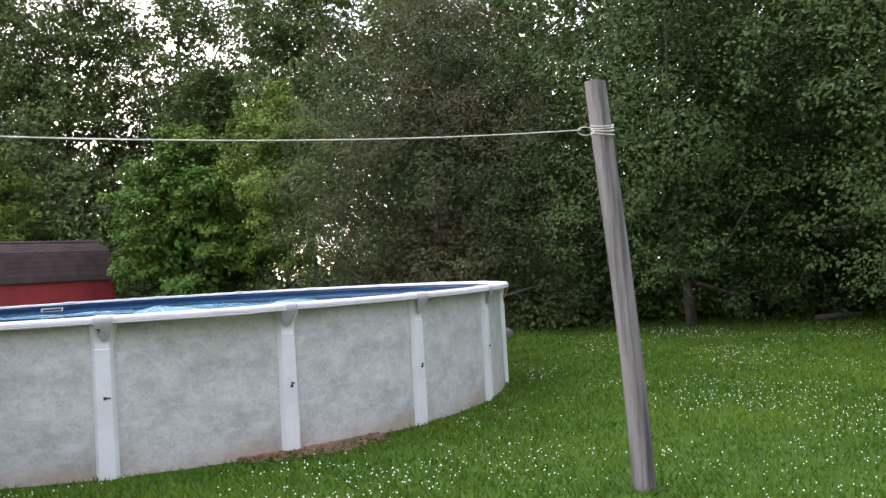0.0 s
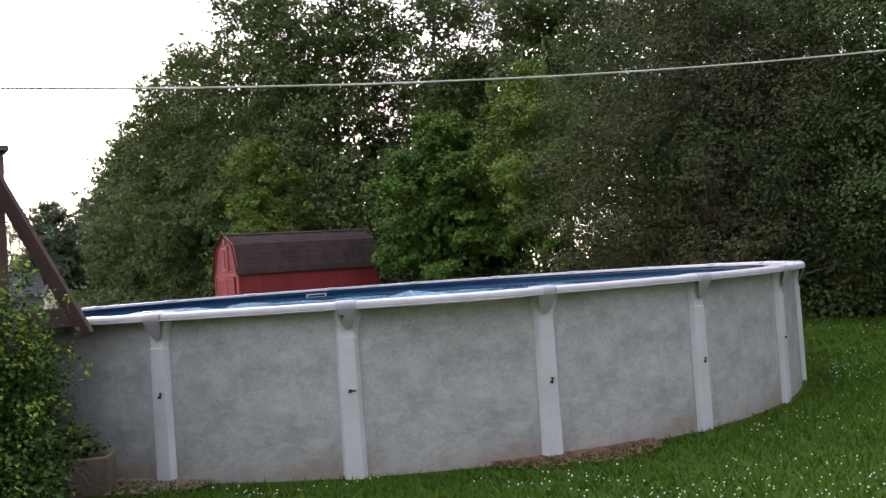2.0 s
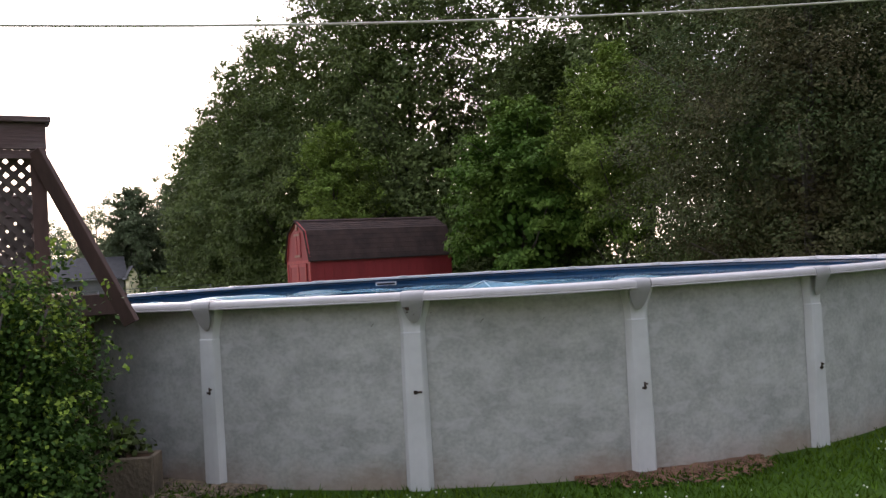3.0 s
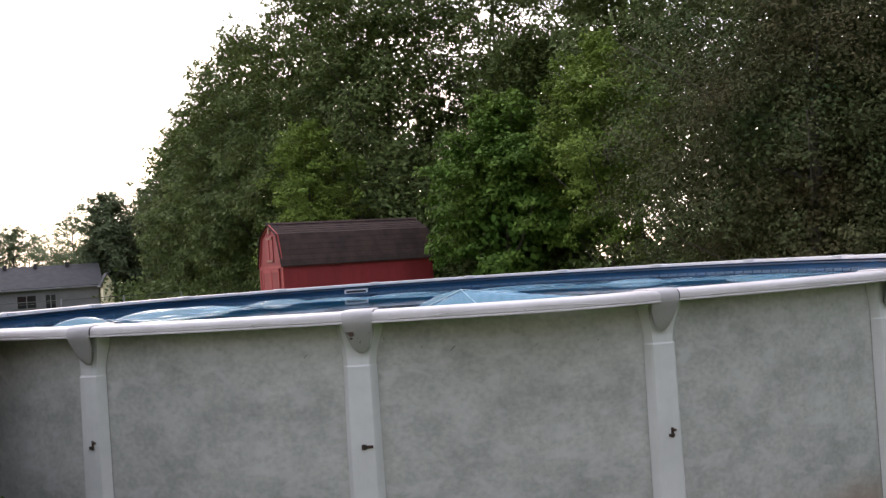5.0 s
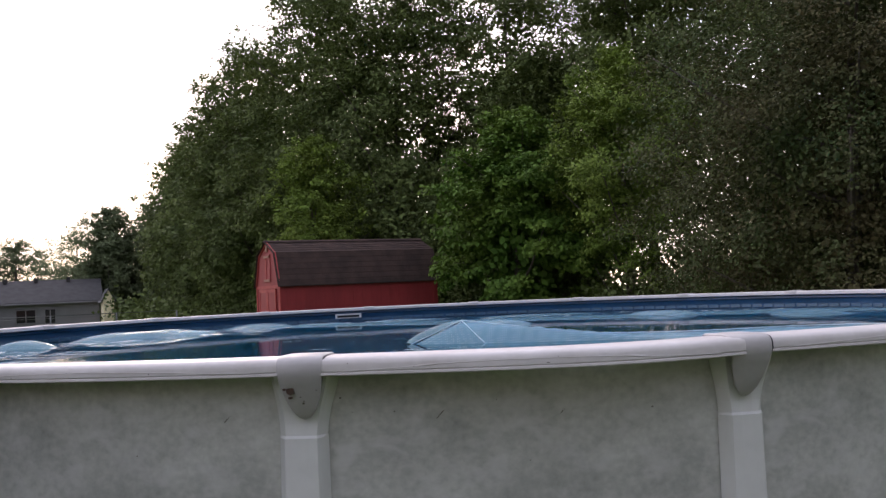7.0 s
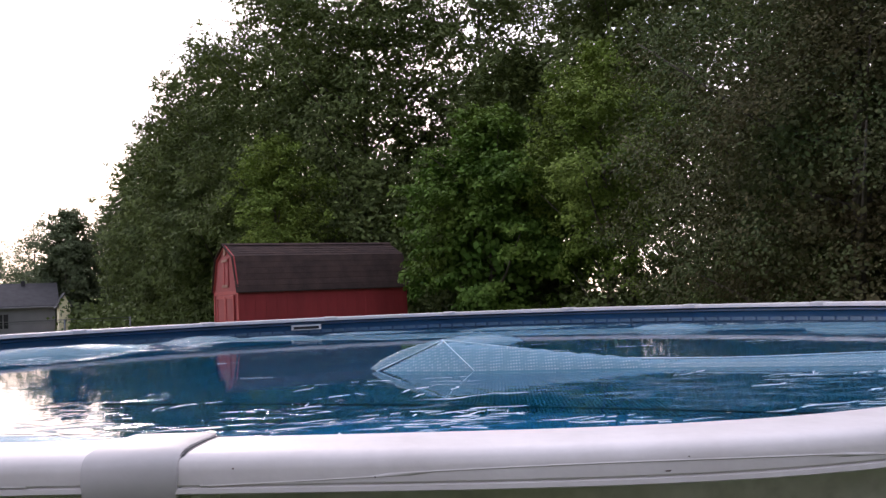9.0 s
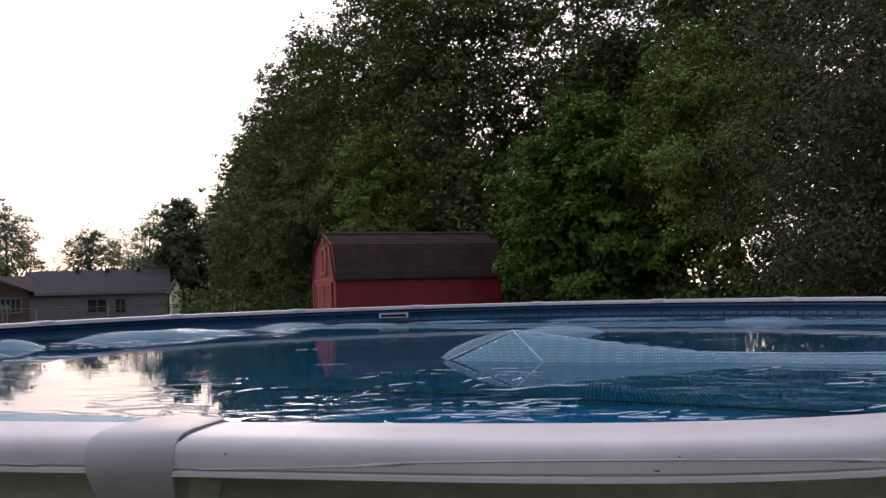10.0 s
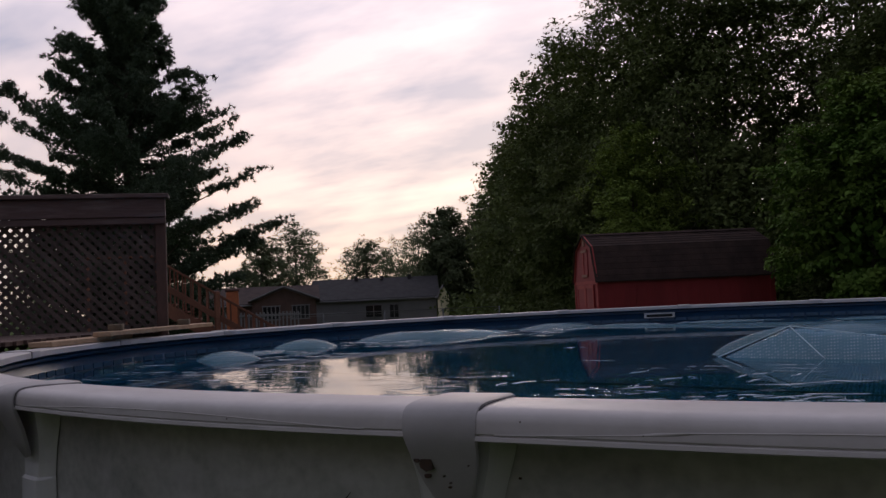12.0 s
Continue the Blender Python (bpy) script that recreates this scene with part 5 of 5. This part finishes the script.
obj("thicket", thicket([(24, -12), (22.5, -2), (21, 8), (15.5, 16), (9, 24.5)], 5200, 7.5, 77, 0.34),
    None, None, "dense dark green brush deep in the wood", category="thicket", kind="stuff")
obj("thicket", thicket([(1.2, 31.5), (-5, 36), (-11, 41), (-17, 50), (-24, 61), (-33, 74), (-46, 94)], 7800, 7.5, 76, 0.38),
    None, None, "dense dark green brush deep in the wood", category="thicket", kind="stuff")
obj("thicket", thicket([(19, -3), (15.5, 3.5), (17, 10), (13.5, 15.5), (9.4, 17.4)], 6500, 6.5, 79, 0.2), None, None, "dim leafy brush behind the lawn's edge", category="thicket", kind="stuff")
obj("thicket", thicket([(2.2, 22.5), (0.2, 23.5), (-3.5, 24.8), (-7.5, 28)], 2600, 6.2, 80, 0.19), None, None, "dark leafy brush behind the shed", category="thicket", kind="stuff")
obj("hedgerow", thicket([(-90, 40), (-70, 62), (-50, 76), (-36, 66), (-26, 52), (-17, 41)], 3600, 2.6, 78, 0.34), None, pose(0, 0, -0.8), "low dark hedgerow beyond the far lawn", category="hedge", kind="stuff")
for i, (x, y, h) in enumerate(((1.4, 20.6, 4.6), (-0.6, 21.4, 4.2), (2.2, 18.6, 3.0), (5.2, 11.4, 2.2), (8.6, 6.6, 2.0), (8.2, 12.4, 3.4), (5.9, 16.4, 4.2), (5.0, 18.5, 3.5), (6.9, 14.4, 3.4))):
    shrub("undergrowth_bush", "dark leafy undergrowth between the trunks", x, y, 1.4, 1.0, h, L_DARK, 120 + i, sprays=700, leaf=0.12, per=7, group="undergrowth")

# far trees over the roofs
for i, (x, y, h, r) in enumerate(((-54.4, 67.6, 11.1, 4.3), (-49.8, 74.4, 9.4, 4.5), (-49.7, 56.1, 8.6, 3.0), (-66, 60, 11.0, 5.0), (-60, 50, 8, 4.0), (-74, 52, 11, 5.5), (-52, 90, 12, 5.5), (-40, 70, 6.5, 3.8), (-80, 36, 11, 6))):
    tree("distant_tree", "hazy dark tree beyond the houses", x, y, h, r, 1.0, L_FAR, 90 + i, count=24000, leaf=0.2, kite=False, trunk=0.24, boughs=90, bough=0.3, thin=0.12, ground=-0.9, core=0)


# ---- pine ----
def pine(x, y, h, r, seed):
    """A white pine: whorls of uneven boughs, each with many round tufts of short needles."""
    rng = np.random.default_rng(seed)
    root = thing("pine_tree", "tall dark pine with layered uneven boughs", "tree", pose(x, y, 0))
    obj("trunk", tube_mesh("trunk", [(0, 0, -0.1), (0.05, 0, h * 0.3), (0, 0.06, h * 0.6), (0.02, 0, h)], [0.26, 0.2, 0.11, 0.02], M_BARK, 9), root)
    tufts = []
    k, z = 0, 0.8
    while z < h - 0.2:
        f = z / h
        reach = r * (1 - f) ** 0.78 * (0.82 + 0.18 * smooth(0.1, 0.3, f)) + 0.25
        for b in range(5):
            a = k * 2.399 + rng.normal(0, 0.3)
            k += 1
            ln = reach * (rng.uniform(0.78, 1.12) if rng.random() < 0.55 else rng.uniform(0.4, 0.8))
            rise = 0.10 + 0.45 * f
            start = np.array([0, 0, z - 0.1])
            tip = np.array([math.cos(a) * ln, math.sin(a) * ln, z + rise * ln + rng.normal(0, 0.12)])
            mid = start * 0.5 + tip * 0.5 - np.array([0, 0, 0.12 * ln])
            obj("bough", tube_mesh("bough", [tuple(start), tuple(mid), tuple(tip)], [0.045 * (1 - f) + 0.012, 0.025 * (1 - f) + 0.008, 0.005], M_BARK, 5), root)
            # side twigs, then tufts along each of them
            for q in range(int(11 + 24 * ln / r)):
                t = rng.uniform(0.12, 1.0)
                p = start * (1 - t) ** 2 + mid * 2 * t * (1 - t) + tip * t * t
                sa = a + rng.choice([-1, 1]) * rng.uniform(0.3, 1.1)
                sl = ln * rng.uniform(0.10, 0.26) * (1.25 - 0.5 * t)
                g = rng.uniform(0.1, 1, (11, 1)) ** 0.7
                tufts.append(p + g * np.array([math.cos(sa), math.sin(sa), 0.32]) * sl + rng.normal(0, 0.09, (11, 3)))
        z += 0.34 + 0.12 * rng.random()
    c = np.concatenate(tufts)
    n, per = len(c), 15
    d = unit(rng.normal(0, 1, (n, per, 3)) + np.array([0, 0, 0.3])).reshape(-1, 3)
    s = unit(np.cross(d, rng.normal(0, 1, d.shape)))
    p = np.repeat(c, per, 0)
    L = rng.uniform(0.09, 0.17, (len(p), 1))
    co = np.stack([p - s * 0.02, p + s * 0.02, p + d * L], 1)
    obj("needles", quads_mesh("needles", co, L_PINE, 3), root)
    return root


pine(-21.2, 14.4, 12.9, 5.7, 7)


M_BROWNROOF = material("brown_roof", (0.075, 0.05, 0.045), 0.9, (0.055, 0.038, 0.035), scale=2, fine=0.2)


# ---- houses ----
def gable_house(name, label, m, length, depth, eave, rise, wall, roof, over=0.3):
    """Long side along x, facing -y."""
    root = thing(name, label, "house", m)
    part("wall", prism_bm([(0, 0), (depth, 0), (depth, eave), (depth / 2, eave + rise), (0, eave)], 0, length), wall, root)
    k = rise / (depth / 2)
    for side in (0, 1):
        a, b = (-over, eave - over * k + 0.06), (depth / 2, eave + rise + 0.06)
        poly = [a, b, (b[0], b[1] + 0.12), (a[0], a[1] + 0.12)]
        if side:
            poly = [(depth - y, z) for y, z in poly]
        part("roof", prism_bm(poly, -over, length + over), roof, root)
    part("gutter", box_bm(-over, -over - 0.1, eave - over * k, length + over, -over, eave - over * k + 0.12, 0.02), M_HOUSE, root)
    return root


def window_on(root, x, z, w, h, y=-0.02):
    win = obj("window", None, root, Matrix.Translation((x, y, z)))
    part("frame", box_bm(-0.07, -0.05, -0.07, w + 0.07, 0.0, 0.0, 0.01), M_HOUSE, win)
    part("frame", box_bm(-0.07, -0.05, h, w + 0.07, 0.0, h + 0.07, 0.01), M_HOUSE, win)
    part("frame", box_bm(-0.07, -0.05, 0.001, 0, 0.0, h - 0.001, 0.01), M_HOUSE, win)
    part("frame", box_bm(w, -0.05, 0.001, w + 0.07, 0.0, h - 0.001, 0.01), M_HOUSE, win)
    part("frame", box_bm(w / 2 - 0.03, -0.05, 0.001, w / 2 + 0.03, 0.0, h - 0.001, 0.01), M_HOUSE, win)
    part("pane", box_bm(0.002, -0.02, 0.001, w / 2 - 0.031, -0.004, h - 0.001, 0), M_GLASS, win)
    part("pane", box_bm(w / 2 + 0.031, -0.02, 0.001, w - 0.002, -0.004, h - 0.001, 0), M_GLASS, win)
    return win


grey = gable_house("house", "grey single-storey house with a dark roof", pose(-42.0, 53.1, -0.95, 0, 0, 30), 10.3, 7.0, 2.75, 1.65, M_HOUSE, M_ROOF)
window_on(grey, 4.4, 1.25, 1.3, 0.95)
window_on(grey, 6.4, 1.15, 0.7, 1.05)
for x in (3.4, 5.6, 8.0):
    part("roof_vent", box_bm(x, 2.9, 4.35, x + 0.3, 3.2, 4.75, 0.03), M_ROOF, grey)
yellow = gable_house("outbuilding", "narrow pale yellow gabled outbuilding", pose(-33.05, 58.4, -0.95, 0, 0, -60), 4.0, 0.75, 2.75, 0.7, M_YELLOW, M_ROOF, 0.12)
brown = gable_house("house", "low brown brick house with a brown roof", pose(-46.4, 40.9, -0.95, 0, 0, 37.4), 11.0, 4.0, 2.72, 1.12, M_BRICK, M_BROWNROOF)
window_on(brown, 3.4, 1.5, 0.9, 1.0)
wing = gable_house("house_wing", "brown gabled house wing with white rake trim", pose(-36.56, 46.0, -0.95, 0, 0, 127.4), 1.8, 4.53, 2.84, 0.92, M_BRICK, M_BROWNROOF)
for y in (-0.2, 4.73):
    part("rake_trim", bar_bm((-0.36, y, 2.92), (-0.36, 2.265, 3.90), 0.06, 0.09, up=(0, 0, 1)), M_HOUSE, wing)
for y in (0.5, 2.6):
    win = obj("window", None, wing, Matrix.Translation((-0.03, y, 1.55)))
    part("frame", box_bm(-0.02, -0.07, 0.9, 0.02, 1.27, 0.98, 0.01), M_HOUSE, win)
    part("frame", box_bm(-0.02, -0.07, -0.08, 0.02, 1.27, 0.0, 0.01), M_HOUSE, win)
    for q in range(5):
        part("mullion", box_bm(-0.02, -0.03 + 0.3 * q, 0.001, 0.02, 0.03 + 0.3 * q, 0.899, 0), M_HOUSE, win)
    part("pane", box_bm(0.0, 0.031, 0.001, 0.012, 1.169, 0.899, 0), M_GLASS, win)

fence = thing("picket_fence", "grey picket fence before the brown house", "fence", pose(-37.8, 36.2, -0.95, 0, 0, 37.4))
for i in range(24):
    part("picket", box_bm(i * 0.24, 0, 0, i * 0.24 + 0.1, 0.03, 2.12, 0.01), M_HOUSE, fence)
part("rail", box_bm(0, 0.031, 0.5, 5.7, 0.08, 0.6, 0.01), M_HOUSE, fence)
part("rail", box_bm(0, 0.031, 1.9, 5.7, 0.08, 2.0, 0.01), M_HOUSE, fence)

# ---- stairs of the house deck ----
M_STAIR = material("red_brown_stain", (0.24, 0.095, 0.06), 0.8, (0.17, 0.066, 0.045), scale=3, fine=0.25, per_object=0.2)
st = thing("deck_stairs", "red-brown wooden deck stairs with railings", "stairs", pose(-13.6, 8.2, 0, 0, 0, 41))
for i in range(9):
    part("tread", box_bm(0.27 * i, 0, 1.58 - 0.175 * i, 0.27 * i + 0.29, 1.1, 1.62 - 0.175 * i, 0.005), M_STAIR, st)
for y in (-0.04, 1.1):
    part("stringer", bar_bm((-0.1, y + 0.02, 1.62), (2.5, y + 0.02, -0.02), 0.04, 0.26), M_STAIR, st)
    part("handrail", bar_bm((-0.1, y + 0.02, 2.62), (2.5, y + 0.02, 0.95), 0.09, 0.05), M_STAIR, st)
    part("mid_rail", bar_bm((-0.1, y + 0.02, 2.10), (2.5, y + 0.02, 0.45), 0.04, 0.12), M_STAIR, st)
    for x, h in ((-0.08, 2.66), (1.2, 1.85), (2.46, 1.02)):
        part("post", box_bm(x - 0.045, y - 0.025, 0, x + 0.045, y + 0.065, h, 0.005), M_STAIR, st)
    for i in range(14):
        x = 0.1 + 0.17 * i
        part("baluster", box_bm(x, y + 0.002, 1.55 - 0.64 * x, x + 0.035, y + 0.036, 2.54 - 0.64 * x, 0.003), M_STAIR, st)
part("landing", box_bm(-1.6, -0.1, 1.60, -0.13, 1.3, 1.64, 0.005), M_STAIR, st)
for x in (-1.5, -0.75):
    part("post", box_bm(x - 0.045, -0.1, 0, x + 0.045, -0.01, 2.65, 0.005), M_STAIR, st)
part("handrail", box_bm(-1.6, -0.12, 2.655, -0.13, 0.02, 2.70, 0.005), M_STAIR, st)
# unidentified orange upright, built as a plain lidded column
stor = thing("orange_upright", "narrow orange-brown upright piece beside the stairs", "storage box", pose(-13.95, 10.7, 0, 0, 0, 40))
part("body", box_bm(0, 0, 0, 0.3, 0.3, 1.88, 0.02), M_ORANGE, stor)
part("lid", box_bm(-0.03, -0.03, 1.88, 0.33, 0.33, 1.94, 0.015), M_BRICK, stor)

# ---- chain-link fence ----
cl = thing("chain_link_fence", "low grey chain-link fence at the end of the lawn", "fence")
A, B = Vector((-25.0, 11.5, -0.1)), Vector((-12.4, 24.0, -0.2))
for i in range(9):
    p = A.lerp(B, i / 8)
    obj("post", tube_mesh("post", [p, p + Vector((0, 0, 1.32))], [0.03, 0.03], M_METAL, 6), cl)
obj("top_rail", tube_mesh("top_rail", [A + Vector((0, 0, 1.3)), B + Vector((0, 0, 1.3))], [0.016, 0.016], M_METAL, 6), cl)
for k in range(5):
    z = 0.1 + 0.28 * k
    obj("wire", tube_mesh("wire", [A + Vector((0, 0, z)), B + Vector((0, 0, z))], [0.006, 0.006], M_METAL, 4), cl)

# ---- stones and a log under the trees ----
def rock(x, y, s, seed, root):
    bm = bmesh.new()
    bmesh.ops.create_icosphere(bm, subdivisions=2, radius=s)
    for v in bm.verts:
        v.co *= 1 + 0.3 * noise.noise(v.co / s * 1.3 + Vector((seed, 0, 0)))
        v.co.z *= 0.7
    return part("stone", bm, M_STONE, root, m=pose(x, y, s * 0.45))


pile = thing("stone_pile", "heap of rough grey-brown field stones", "stones", pose(6.0, 4.6, 0))
for i in range(14):
    rock(0.22 * (i % 5) - 0.5 + 0.1 * math.sin(i * 3), 0.2 * math.cos(i * 5), 0.16 + 0.07 * math.sin(i * 2) ** 2, i, pile)
log = thing("log", "short weathered log lying on the grass", "log", pose(13.0, 3.0, 0.05))
obj("trunk", tube_mesh("trunk", [(-0.5, 0, 0), (0, 0.05, 0.01), (0.55, 0, 0)], [0.06, 0.065, 0.055], M_BARK, 9), log)


# ---- grass and clover ----
def grass():
    rng = np.random.default_rng(2)
    n = 330000
    d = 0.3 + 20.2 * rng.random(n) ** 1.1
    a = np.radians(rng.uniform(-40, 66, n))
    x, y = 0.9 + d * np.sin(a), -11.6 + d * np.cos(a)
    # the blades thin out towards the edges of the sward
    edge = np.minimum(np.minimum((np.degrees(a) + 40) / 16, (66 - np.degrees(a)) / 14), np.minimum((20.5 - d) / 6, (d / 5.5) ** 1.6))
    keep = (np.hypot(x, y) > 4.62) & (y < 9 - 3 * rng.random(n)) & (rng.random(n) < edge)
    x, y, d = x[keep], y[keep], d[keep]
    n = len(x)
    h = rng.uniform(0.02, 0.058, n)
    w = 0.004 + 0.0007 * d
    t = rng.uniform(0, 2 * np.pi, n)
    co = np.empty((n, 3, 3))
    co[:, 0] = np.stack([x - w * np.cos(t), y - w * np.sin(t), np.zeros(n) - 0.01], 1)
    co[:, 1] = np.stack([x + w * np.cos(t), y + w * np.sin(t), np.zeros(n) - 0.01], 1)
    co[:, 2] = np.stack([x + rng.normal(0, 0.03, n), y + rng.normal(0, 0.03, n), h], 1)
    return quads_mesh("grass", co, M_BLADE, 3)


obj("grass", grass(), None, None, "short green lawn grass blades", category="grass", kind="stuff")


def clover():
    rng = np.random.default_rng(5)
    pts = []
    while len(pts) < 3500:
        d = 4.5 + 13 * rng.random() ** 0.8
        a = math.radians(rng.uniform(-16, 62))
        x, y = 0.9 + d * math.sin(a), -11.6 + d * math.cos(a)
        if math.hypot(x, y) < 4.85 or y > 6:
            continue
        if noise.noise(Vector((x * 0.6, y * 0.6, 7))) + 0.35 * noise.noise(Vector((x * 2, y * 2, 3))) > -0.15 + 0.4 * rng.random():
            pts.append((x, y))
    base = np.array([(1, 0, 0), (0, 1, 0), (-1, 0, 0), (0, -1, 0), (0, 0, 1), (0, 0, -1)], float)
    tri = [(0, 1, 4), (1, 2, 4), (2, 3, 4), (3, 0, 4), (1, 0, 5), (2, 1, 5), (3, 2, 5), (0, 3, 5)]
    co = []
    for x, y in pts:
        s = rng.uniform(0.004, 0.008)
        v = base * s + np.array([x, y, rng.uniform(0.045, 0.075)])
        co += [[v[i] for i in t] for t in tri]
    return quads_mesh("clover", np.array(co), M_CLOVER, 3)


obj("clover_blossoms", clover(), None, None, "white clover blossoms scattered over the lawn", category="flowers", kind="stuff")
